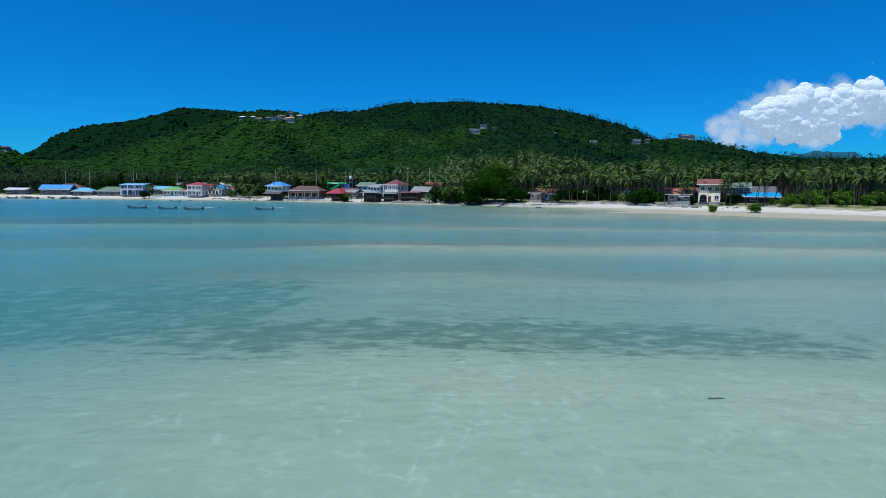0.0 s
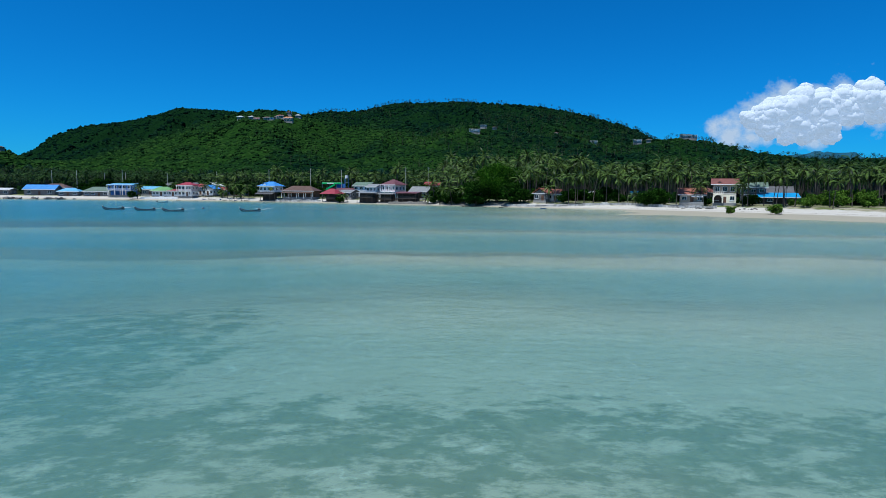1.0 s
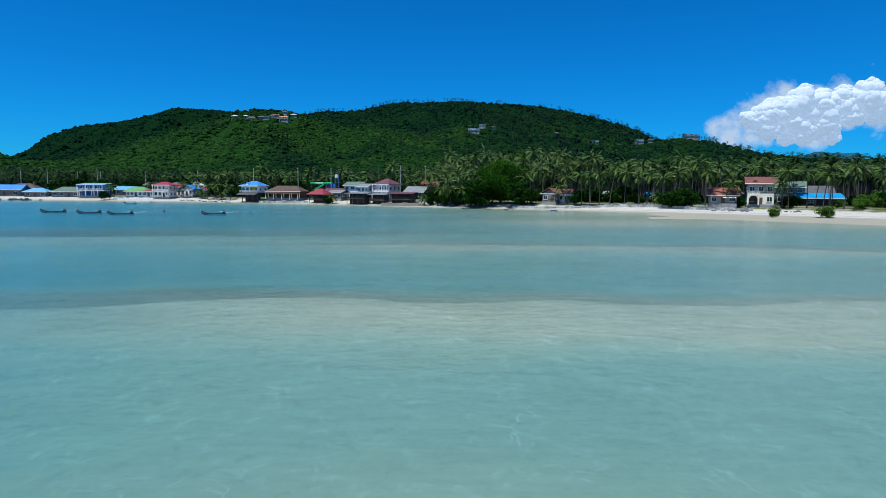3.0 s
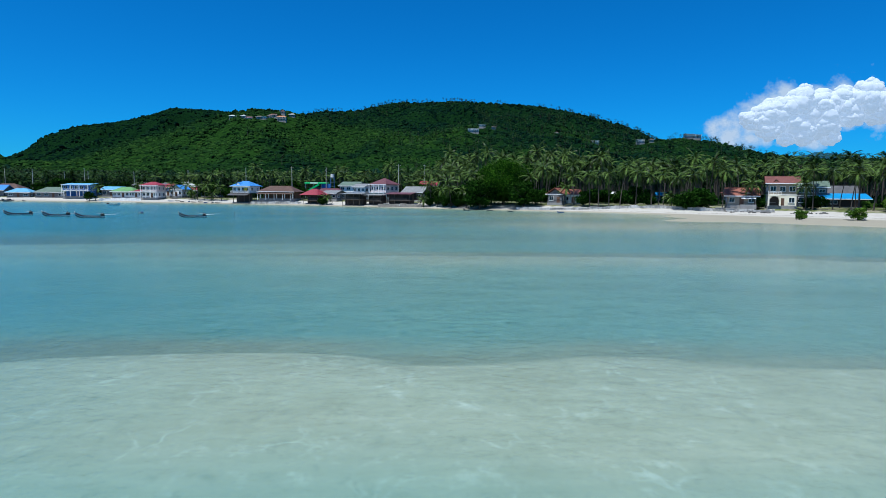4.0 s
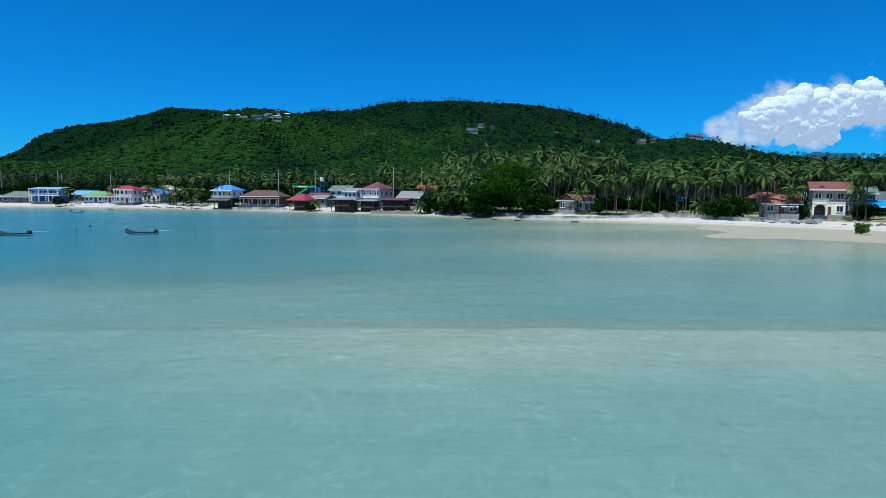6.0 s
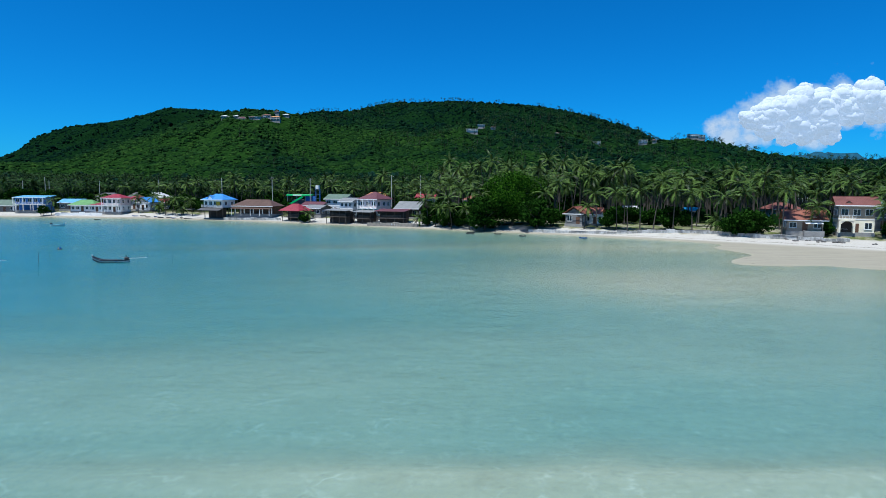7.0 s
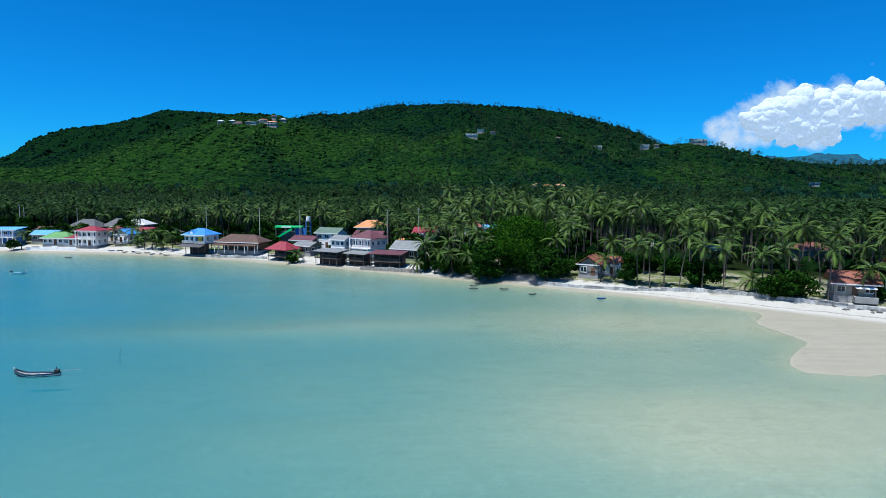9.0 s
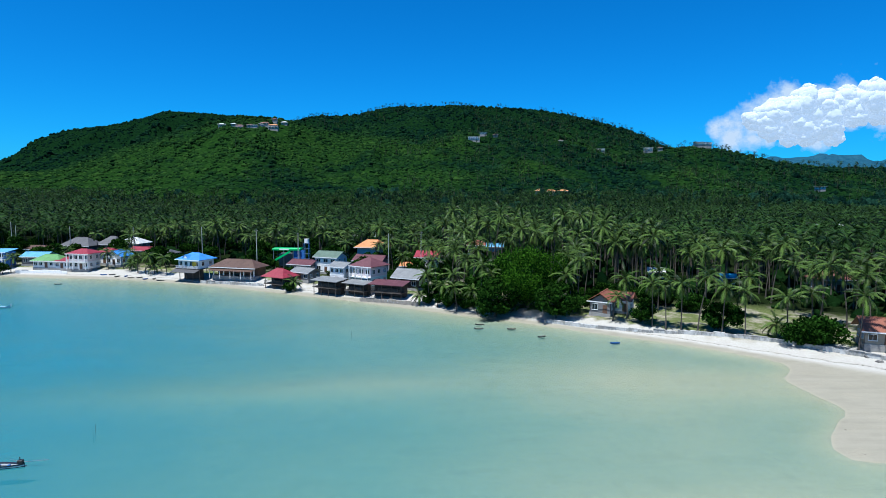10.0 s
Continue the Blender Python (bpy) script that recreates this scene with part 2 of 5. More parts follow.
def cloud_material():
    m = Nodes("cloud")
    vec = m.n("TexCoord").outputs["Object"]
    f = m.noise(vec, 0.02, 7, 0.62)
    d = m.n("BsdfDiffuse", Color=(0.46, 0.46, 0.47, 1))
    # added glow lightens the shaded sides, in place of light scattered inside the cloud
    glow = m.n("Emission", Color=(0.68, 0.82, 1.0, 1), Strength=0.34)
    t = m.n("BsdfTranslucent", Color=(0.46, 0.46, 0.47, 1))
    mix = m.n("MixShader")
    mix.inputs[0].default_value = 0.42
    m.link(m.bump(f, 0.22, 22.0), d.inputs["Normal"])
    m.link(d.outputs[0], mix.inputs[1])
    m.link(t.outputs[0], mix.inputs[2])
    add = m.n("AddShader")
    m.link(mix.outputs[0], add.inputs[0])
    m.link(glow.outputs[0], add.inputs[1])
    return m.done(add.outputs[0])


def wisp_material():
    """Torn vapour: thick near the heaps, fraying into the blue."""
    m = Nodes("cloud_wisp")
    vec = m.n("TexCoord").outputs["Object"]
    f = m.noise(stretched(m, vec, 0.7, 0.7, 1.0), 0.007, 8, 0.68)
    puff = m.n("Attribute")
    puff.attribute_name = "puff"
    # the vapour has an added glow in place of sunlight
    e = m.n("Emission", Color=(0.70, 0.83, 1.0, 1), Strength=0.58)
    t = m.n("BsdfTransparent")
    mix = m.n("MixShader")
    a = m.math("ADD", puff.outputs["Fac"], m.math("MULTIPLY", m.math("SUBTRACT", f, 0.5), 1.9))
    m.link(m.math("MULTIPLY", m.math("SUBTRACT", a, 0.30), 1.5, True), mix.inputs[0])
    m.link(t.outputs[0], mix.inputs[1])
    m.link(e.outputs[0], mix.inputs[2])
    return m.done(mix.outputs[0])


GROUND, SEA, CLOUD, WISP = ground_material(), water_material(), cloud_material(), wisp_material()
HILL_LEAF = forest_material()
# darker copy of the palm fronds, with shade among the crowns put in
SHADED_GROVE_LEAF = leafy("shaded_grove_fronds", (0.0012, 0.006, 0.0016), (0.034, 0.074, 0.014), 0.45, 0.05, 0.05)
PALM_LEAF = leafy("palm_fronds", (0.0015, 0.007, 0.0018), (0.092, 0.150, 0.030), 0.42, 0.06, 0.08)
TREE_LEAF = leafy("tree_leaves", (0.002, 0.009, 0.0015), (0.024, 0.066, 0.008), 0.55, 0.05)
BRIGHT_LEAF = leafy("fresh_tree_leaves", (0.002, 0.012, 0.0015), (0.044, 0.120, 0.009), 0.55, 0.08)
# near-black leaves: the shade under the palms is in their colour
SHADED_SHRUB_LEAF = leafy("shade_darkened_shrubs", (0.0008, 0.0045, 0.0018), (0.009, 0.026, 0.006), 0.6, 0.0)
BUSH_LEAF = leafy("bush_leaves", (0.028, 0.065, 0.009), (0.13, 0.24, 0.03), 0.5, 0.3)
BARK = plain("palm_bark", (0.105, 0.088, 0.07), 0.85, 9, 0.4)

# ---- lie of the land ----
S = 1.25   # site plan to metres


def hash2(ix, iy, seed):
    h = (ix * 374761393 + iy * 668265263 + seed * 974711) & 0x7FFFFFFF
    h = ((h ^ (h >> 13)) * 1274126177) & 0x7FFFFFFF
    return ((h ^ (h >> 16)) & 0xFFFF) / 65535.0


def value_noise(x, y, seed=0):
    ix, iy = np.floor(x).astype(np.int64), np.floor(y).astype(np.int64)
    fx, fy = x - ix, y - iy
    fx, fy = fx * fx * (3 - 2 * fx), fy * fy * (3 - 2 * fy)
    a, b = hash2(ix, iy, seed), hash2(ix + 1, iy, seed)
    c, d = hash2(ix, iy + 1, seed), hash2(ix + 1, iy + 1, seed)
    return (a * (1 - fx) + b * fx) * (1 - fy) + (c * (1 - fx) + d * fx) * fy


def fbm(x, y, seed=0, octaves=4):
    total, amp, norm = 0, 1.0, 0.0
    for k in range(octaves):
        total = total + amp * value_noise(x * 2 ** k, y * 2 ** k, seed + 17 * k)
        norm += amp
        amp *= 0.5
    return total / norm


def smooth(a, b, x):
    t = np.clip((x - a) / (b - a), 0, 1)
    return t * t * (3 - 2 * t)


# the waterline, from far on one side round the bay to far on the other
SHORE = S * np.array([(-6000, -900), (-900, 120), (-420, 205), (-260, 238), (-170, 250), (-128, 250), (-94, 246), (-75, 241), (-57, 234), (-40, 225), (-24, 217),
                      (-10, 209), (2, 201.4), (10, 197.4), (23, 189.4), (32, 183.6), (40, 178.6), (47, 173.2), (53, 167.6), (60.5, 159.5), (74, 147), (88, 130), (104, 106), (130, 60), (200, -40), (600, -500), (6000, -5000)], float)


def inland_of(x, y):
    """Signed distance to the waterline: above zero on land."""
    best = np.full(np.shape(x), 1e9)
    sign = np.ones(np.shape(x))
    for (ax, ay), (bx, by) in zip(SHORE[:-1], SHORE[1:]):
        dx, dy = bx - ax, by - ay
        ll = dx * dx + dy * dy
        t = np.clip(((x - ax) * dx + (y - ay) * dy) / ll, 0, 1)
        px, py = x - (ax + t * dx), y - (ay + t * dy)
        d = np.hypot(px, py)
        side = dx * (y - ay) - dy * (x - ax)
        closer = d < best - 1e-9
        best = np.where(closer, d, best)
        sign = np.where(closer, np.sign(side), sign)
    return best * sign


# ridges: distance, foot, then pairs of (across, height) along the crest
RIDGES = (
    (2030, 760, ((-1500, 0), (-1000, 120), (-560, 250), (-420, 276), (-275, 282), (-166, 309), (91, 316), (329, 304), (428, 285), (526, 265), (625, 241), (725, 196), (920, 120), (1200, 70), (2200, 60))),
    (2706, 1250, ((-3200, 40), (-2075, 112), (-1890, 182), (-1785, 252), (-1650, 292), (-1440, 318), (-1310, 350), (-1202, 380), (-1016, 370), (-750, 350), (-300, 300), (300, 200), (900, 100))),
    (1440, 720, ((-1100, 25), (-920, 66), (-820, 98), (-750, 122), (-610, 162), (-512, 190), (-441, 203), (-371, 199), (-260, 172), (-120, 150), (66, 150), (190, 118), (330, 128), (420, 110), (560, 60), (800, 30))),
    (1340, 760, ((250, 60), (400, 120), (480, 130), (550, 134), (602, 128), (680, 110), (735, 101), (812, 92), (1037, 92), (1600, 80))),
    (940, 620, ((-1500, 70), (-900, 84), (-720, 74), (-690, 66), (-664, 54), (-620, 36), (-560, 10), (-400, 0))),
)


def hills(x, y):
    h = np.zeros(np.shape(x))
    for far, foot, crest in RIDGES:
        cx, ch = np.array(crest, float).T
        line = np.interp(x * far / np.maximum(y, 1), cx, ch - 9 * (ch > 20), left=ch[0], right=ch[-1])
        t = (y - foot) / (far - foot)
        rise = np.where(t < 1, np.clip(t, 0, 1) ** 1.15 * (1 + 0.15 * np.sin(np.clip(t, 0, 1) * math.pi)), np.clip(1 - (t - 1) * 0.9, 0, 1))
        spur = 1 - 0.62 * np.abs(fbm(x / 150 + y / 900, y / 520, int(far), 3) - 0.5) * 2 * np.clip(4.5 * t * (1 - t), 0, 1)
        h = np.maximum(h, line * rise * spur)
    return h


# shallow flats that stick out of the beach like a tongue
def flats(x, y):
    u, v = x / S, y / S
    edge = 2.5 * (fbm(u / 9, v / 9, 5, 3) - 0.5) * 2
    tip = 36 + 9 * (1 - np.exp(-((v - 137) / 8) ** 2)) + 0.7 * np.maximum(0, v - 160)
    front = np.where(u < 50, 132.5, 132.5 - 0.9 * (u - 50))
    body = np.minimum.reduce([(u - tip + edge) * 0.9, v - front + edge, 176 - v])
    return smooth(-3.0, 5.0, body)


def depth_of(x, y):
    """Depth of the sea over its sand: bars, channels and the deeper left of the bay."""
    u, v = x / S, y / S
    s = -inland_of(x, y)
    w = v + 11 * (fbm(u / 42, v / 50, 9, 2) - 0.5) + 6.0 * (fbm(u / 11, v / 7, 14, 3) - 0.5) + 0.0016 * u * u - 0.02 * u
    left = smooth(20, -60, u + 0.25 * (v - 100))
    d = 0.75 + 0.25 * np.sin(w / 5.5 + 1.2) * 0.6
    d = d + 0.85 * smooth(2, -26, u) * smooth(92, 70, w)
    d = d + 0.52 * smooth(52.5, 55, w) * smooth(66, 56, w) * (0.35 + 0.65 * smooth(28, -8, u))
    d = d - 0.55 * smooth(41, 46, w) * smooth(54, 52, w)
    d = d - 0.52 * smooth(68, 75, w) * smooth(83, 80, w)
    d = d + 0.30 * smooth(81, 83, w) * smooth(96, 88, w) * smooth(-10, 12, u)
    d = d - 0.50 * smooth(20, 9, w) - 0.35 * smooth(24, 30, w) * smooth(38, 33, w)
    far = smooth(88, 118, w)
    d = d + far * (1.7 * left + 0.1) - far * 0.62 * smooth(-14, 22, u - 0.1 * (v - 100))
    streak = v - (158 + 0.16 * u)
    d = d - 0.45 * np.exp(-(streak / 5.5) ** 2) * smooth(-75, -40, u) * smooth(10, -15, u) * far
    d = d * (0.86 + 0.28 * fbm(u / 7, v / 4, 21, 3))
    d = np.maximum(d, 0.12 + 0.12 * smooth(108, 88, v))
    shelf = 0.02 + s * 0.045
    return np.minimum(d, np.maximum(shelf, 0.0))


def weed_of(x, y):
    u, v = x / S, y / S
    w = v + 5 * (fbm(u / 22, v / 22, 33, 3) - 0.5)
    a = smooth(13.5, 18.5, w) * smooth(26, 20.5, w) * smooth(22, 8, np.abs(u - 2))
    b = smooth(17, 21, w) * smooth(40, 31, w) * smooth(-2, -9, u) * smooth(-60, -30, u)
    c = smooth(53.5, 58, w) * smooth(66, 60, w) * 0.60 * smooth(30, -2, u)
    e = 0.25 * smooth(84, 88, w) * smooth(96, 91, w)
    return np.maximum.reduce([a, b, c, e])


def beach_width(x):
    """How far the sand runs up from the water, along the shore."""
    return np.interp(x / S, [-20, 15, 20, 36, 50, 56, 62, 70, 90, 112], [11, 9, 7.5, 6.0, 5.5, 8, 13, 15, 15, 11])


def beach_run(x, s):
    w = beach_width(x)
    return np.where(s > w, s + 10 - w, np.where(s > 0, s * 10 / w, s))


def height_of(x, y):
    x, y = np.asarray(x, float), np.asarray(y, float)
    s = beach_run(x, inland_of(x, y))
    beach = np.interp(s, [0, 3, 8, 14, 40, 120, 500], [0.0, 0.35, 1.15, 2.1, 2.6, 3.4, 7.0])
    land = beach + 0.12 * (fbm(x / 5, y / 5, 3, 3) - 0.5) * smooth(0.5, 6, s) + hills(x, y)
    sea = -depth_of(x, y)
    f = flats(x, y)
    sea = sea * (1 - f) + f * (0.075 + 0.10 * (fbm(x / 11, y / 6, 8, 3) - 0.42))
    return np.where(s > 0, land, sea)


def lines(*stretches):
    out = []
    for a, b, step in stretches:
        out += list(np.linspace(a, b, max(1, round((b - a) / step)), endpoint=False))
    return np.array(out + [stretches[-1][1]])


def sheet(name, xs, ys, zf, attrs, mat):
    """A grid sheet of quads with point attributes."""
    gx, gy = np.meshgrid(xs, ys)
    gx, gy = gx.ravel(), gy.ravel()
    co = np.c_[gx, gy, zf(gx, gy)]
    nx, ny = len(xs), len(ys)
    i = (np.arange(ny - 1)[:, None] * nx + np.arange(nx - 1)[None, :]).ravel()
    quads = np.c_[i, i + 1, i + nx + 1, i + nx]
    me = mesh_from(name, co, quads, mat, True)
    for key, fn in attrs:
        me.attributes.new(key, "FLOAT", "POINT").data.foreach_set("value", fn(gx, gy).astype(np.float32))
    return new(name, me)


def mesh_from(name, co, faces, mat, soft=False):
    """A mesh from arrays: points (n, 3) and faces (m, 3 or 4)."""
    me = bpy.data.meshes.new(name)
    k = faces.shape[1]
    me.vertices.add(len(co))
    me.vertices.foreach_set("co", np.asarray(co, np.float32).ravel())
    me.loops.add(faces.size)
    me.loops.foreach_set("vertex_index", faces.astype(np.int32).ravel())
    me.polygons.add(len(faces))
    me.polygons.foreach_set("loop_start", np.arange(0, faces.size, k, dtype=np.int32))
    me.polygons.foreach_set("use_smooth", np.full(len(faces), soft))
    me.update(calc_edges=True)
    me.materials.append(mat)
    return me


def spread(co, faces, places, turns, sizes, squash=None):
    """Many turned and sized copies of one small shape, as one set of arrays."""
    n, k = len(places), len(co)
    c, s = np.cos(turns)[:, None], np.sin(turns)[:, None]
    sz = np.asarray(sizes)[:, None]
    sq = sz if squash is None else np.asarray(squash)[:, None]
    x = (co[:, 0] * c - co[:, 1] * s) * sz + places[:, :1]
    y = (co[:, 0] * s + co[:, 1] * c) * sz + places[:, 1:2]
    z = co[:, 2] * sq + places[:, 2:3]
    pts = np.stack([x, y, z], 2).reshape(-1, 3)
    return pts, (faces[None] + (np.arange(n) * k)[:, None, None]).reshape(-1, faces.shape[1])


XS = lines((-6000, -2800, 400), (-2800, -280, 26), (-280, -190, 5), (-190, 120, 2.2), (120, 220, 5), (220, 1400, 26), (1400, 5200, 120))
YS = lines((-3500, -100, 400), (-100, 0, 12), (0, 130, 1.7), (130, 340, 2.2), (340, 620, 12), (620, 2800, 26), (2800, 4900, 120))


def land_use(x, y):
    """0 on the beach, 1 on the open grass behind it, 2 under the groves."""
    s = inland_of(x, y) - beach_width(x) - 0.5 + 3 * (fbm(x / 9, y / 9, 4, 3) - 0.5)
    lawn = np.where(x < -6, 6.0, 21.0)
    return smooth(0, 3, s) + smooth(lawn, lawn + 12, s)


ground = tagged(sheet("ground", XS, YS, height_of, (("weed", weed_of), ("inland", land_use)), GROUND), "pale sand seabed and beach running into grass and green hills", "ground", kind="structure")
sea = tagged(sheet("water", XS[XS < 1500], YS[YS < 420], lambda x, y: 0 * x, (("depth", lambda x, y: depth_of(x, y) * (1 - 0.9 * flats(x, y))),), SEA), "calm shallow turquoise sea over pale sand", "sea", kind="structure")


# ---- distant range beyond the bay ----
def range_height(x, y):
    crest = np.interp(x, [400, 1120, 1840, 2170, 2346, 2520, 2800, 3680], [0, 136, 254, 288, 286, 272, 260, 200]) * (0.94 + 0.12 * fbm(x / 130, y / 400, 51, 3))
    t = (y - 2960) / 600
    return crest * np.where(t < 1, np.clip(t, 0, 1), np.clip(2 - t, 0, 1)) * (1 - 0.5 * np.abs(fbm(x / 110, y / 240, 61, 3) - 0.5)) + 4


def far_hazed_forest():
    m = Nodes("far_forest_blue_haze")
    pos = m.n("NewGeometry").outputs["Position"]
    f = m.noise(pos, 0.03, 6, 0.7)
    # the blue of aerial haze is put into the forest colour
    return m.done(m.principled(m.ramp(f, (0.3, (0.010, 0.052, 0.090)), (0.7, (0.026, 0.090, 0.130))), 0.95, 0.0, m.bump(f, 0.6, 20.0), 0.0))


tagged(sheet("backdrop", lines((400, 3760, 36)), lines((2920, 3920, 48)), range_height, (), far_hazed_forest()), "distant forested hills with blue haze in their colour", "hills", kind="structure")

# ---- building ----
TAKEN = []   # ground that buildings cover: x, y, radius


def at(x, y):
    return S * x, S * y


def part(name, bm, material, parent, label=""):
    """Links a bmesh as one mesh object under a thing or a part."""
    me = bpy.data.meshes.new(name)
    bm.to_mesh(me)
    bm.free()
    me.materials.append(material)
    ob = new(name, me)
    ob.parent = parent
    if label:
        tagged(ob, label)
    return ob


def block(x0, x1, y0, y1, z0, z1, bm=None, bevel=0.0):
    bm = bm or bmesh.new()
    made = bmesh.ops.create_cube(bm, size=1.0)["verts"]
    for v in made:
        v.co = Vector((x0 + (v.co.x + 0.5) * (x1 - x0), y0 + (v.co.y + 0.5) * (y1 - y0), z0 + (v.co.z + 0.5) * (z1 - z0)))
    if bevel:
        bmesh.ops.bevel(bm, geom=list({e for v in made for e in v.link_edges}), offset=bevel, segments=1, affect="EDGES")
    return bm


def post(x, y, z0, z1, r, bm=None, sides=8, top=None):
    bm = bm or bmesh.new()
    ring = []
    for z, q in ((z0, r), (z1, r if top is None else top)):
        ring.append([bm.verts.new((x + q * math.cos(k * math.tau / sides), y + q * math.sin(k * math.tau / sides), z)) for k in range(sides)])
    for k in range(sides):
        bm.faces.new((ring[0][k], ring[0][(k + 1) % sides], ring[1][(k + 1) % sides], ring[1][k]))
    bm.faces.new(ring[1])
    bm.faces.new(ring[0][::-1])
    return bm


def roof_mesh(w, d, z, rise, over, kind, thick=0.14):
    """A hip, gable or shed roof with eaves, over a plan w wide and d deep whose front is y = 0."""
    x, y0, y1 = w / 2 + over, -over, d + over
    bm = bmesh.new()
    def shell(dz):
        eave = [bm.verts.new((a, b, z + dz)) for a, b in ((-x, y0), (x, y0), (x, y1), (-x, y1))]
        if kind == "shed":
            eave[2].co.z += rise
            eave[3].co.z += rise
            return eave, []
        mid = (y0 + y1) / 2
        if kind == "front_gable":
            r = [bm.verts.new((0, y0, z + rise + dz)), bm.verts.new((0, y1, z + rise + dz))]
        elif kind == "gable":
            r = [bm.verts.new((-x, mid, z + rise + dz)), bm.verts.new((x, mid, z + rise + dz))]
        else:
            half = max(0.25, x - (y1 - y0) / 2 * 0.85)
            r = [bm.verts.new((-half, mid, z + rise + dz)), bm.verts.new((half, mid, z + rise + dz))]
        return eave, r
    lo, hi = shell(0.0), shell(thick)
    for (e, r), flip in ((lo, True), (hi, False)):
        if kind == "shed":
            faces = [e]
        elif kind == "front_gable":
            faces = [(e[0], r[0], r[1], e[3]), (r[0], e[1], e[2], r[1])]
        elif kind == "gable":
            faces = [(e[0], e[1], r[1], r[0]), (e[2], e[3], r[0], r[1])]
        else:
            faces = [(e[0], e[1], r[1], r[0]), (e[2], e[3], r[0], r[1]), (e[1], e[2], r[1]), (e[3], e[0], r[0])]
        for f in faces:
            bm.faces.new(f[::-1] if flip else f)
    (e0, r0), (e1, r1) = lo, hi
    loop0 = {"shed": e0, "hip": e0}.get(kind)
    if kind == "gable":
        loop0, loop1 = [e0[0], e0[1], r0[1], e0[2], e0[3], r0[0]], [e1[0], e1[1], r1[1], e1[2], e1[3], r1[0]]
    elif kind == "front_gable":
        loop0, loop1 = [e0[0], r0[0], e0[1], e0[2], r0[1], e0[3]], [e1[0], r1[0], e1[1], e1[2], r1[1], e1[3]]
    else:
        loop1 = e1
    n = len(loop0)
    for k in range(n):
        bm.faces.new((loop0[k], loop0[(k + 1) % n], loop1[(k + 1) % n], loop1[k]))
    bmesh.ops.recalc_face_normals(bm, faces=bm.faces)
    return bm


def ridge_cap(w, d, z, rise, over, kind):
    x, y0, y1 = w / 2 + over, -over, d + over
    mid, top = (y0 + y1) / 2, z + rise + 0.14
    if kind == "front_gable":
        return block(-0.14, 0.14, y0, y1, top - 0.05, top + 0.07)
    half = x if kind == "gable" else max(0.25, x - (y1 - y0) / 2 * 0.85)
    return block(-half, half, mid - 0.14, mid + 0.14, top - 0.05, top + 0.07)


def window(parent, x, y, z, w, h, side=0, glass=None, trim=None, name="window"):
    """A framed window on the front (side 0), right (1) or left (-1) wall; x runs along that wall."""
    def place(bm):
        if side:
            for v in bm.verts:
                a, b = v.co.x, v.co.y
                v.co.x, v.co.y = (y + -b * side if side > 0 else y + b), a
            bmesh.ops.recalc_face_normals(bm, faces=bm.faces)
        return bm
    fy = 0 if side else y
    t = 0.09
    fr = bmesh.new()
    for a0, a1, c0, c1 in ((x - w / 2 - t, x - w / 2, z - t, z + h + t), (x + w / 2, x + w / 2 + t, z - t, z + h + t), (x - w / 2, x + w / 2, z + h, z + h + t), (x - w / 2, x + w / 2, z - t, z), (x - 0.03, x + 0.03, z, z + h)):
        block(a0, a1, fy - 0.10, fy + 0.02, c0, c1, fr)
    ob = part(name, place(fr), trim or TRIM, parent)
    part("pane", place(block(x - w / 2, x + w / 2, fy - 0.035, fy + 0.01, z, z + h)), glass or GLASS, ob)
    part("sill", place(block(x - w / 2 - 0.14, x + w / 2 + 0.14, fy - 0.17, fy, z - t - 0.06, z - t)), trim or TRIM, ob)
    return ob


def railing(parent, x0, x1, y, z, h=0.95, mat=None, gap=0.55, side=None):
    bm = bmesh.new()
    for zz in (z + h - 0.07, z + h * 0.5, z + 0.12):
        block(x0, x1, y - 0.03, y + 0.03, zz, zz + 0.06, bm)
    n = max(2, int((x1 - x0) / gap))
    for k in range(n + 1):
        xx = x0 + (x1 - x0) * k / n
        block(xx - 0.035, xx + 0.035, y - 0.035, y + 0.035, z, z + h, bm)
    return part("railing", bm, mat or TRIM, parent)


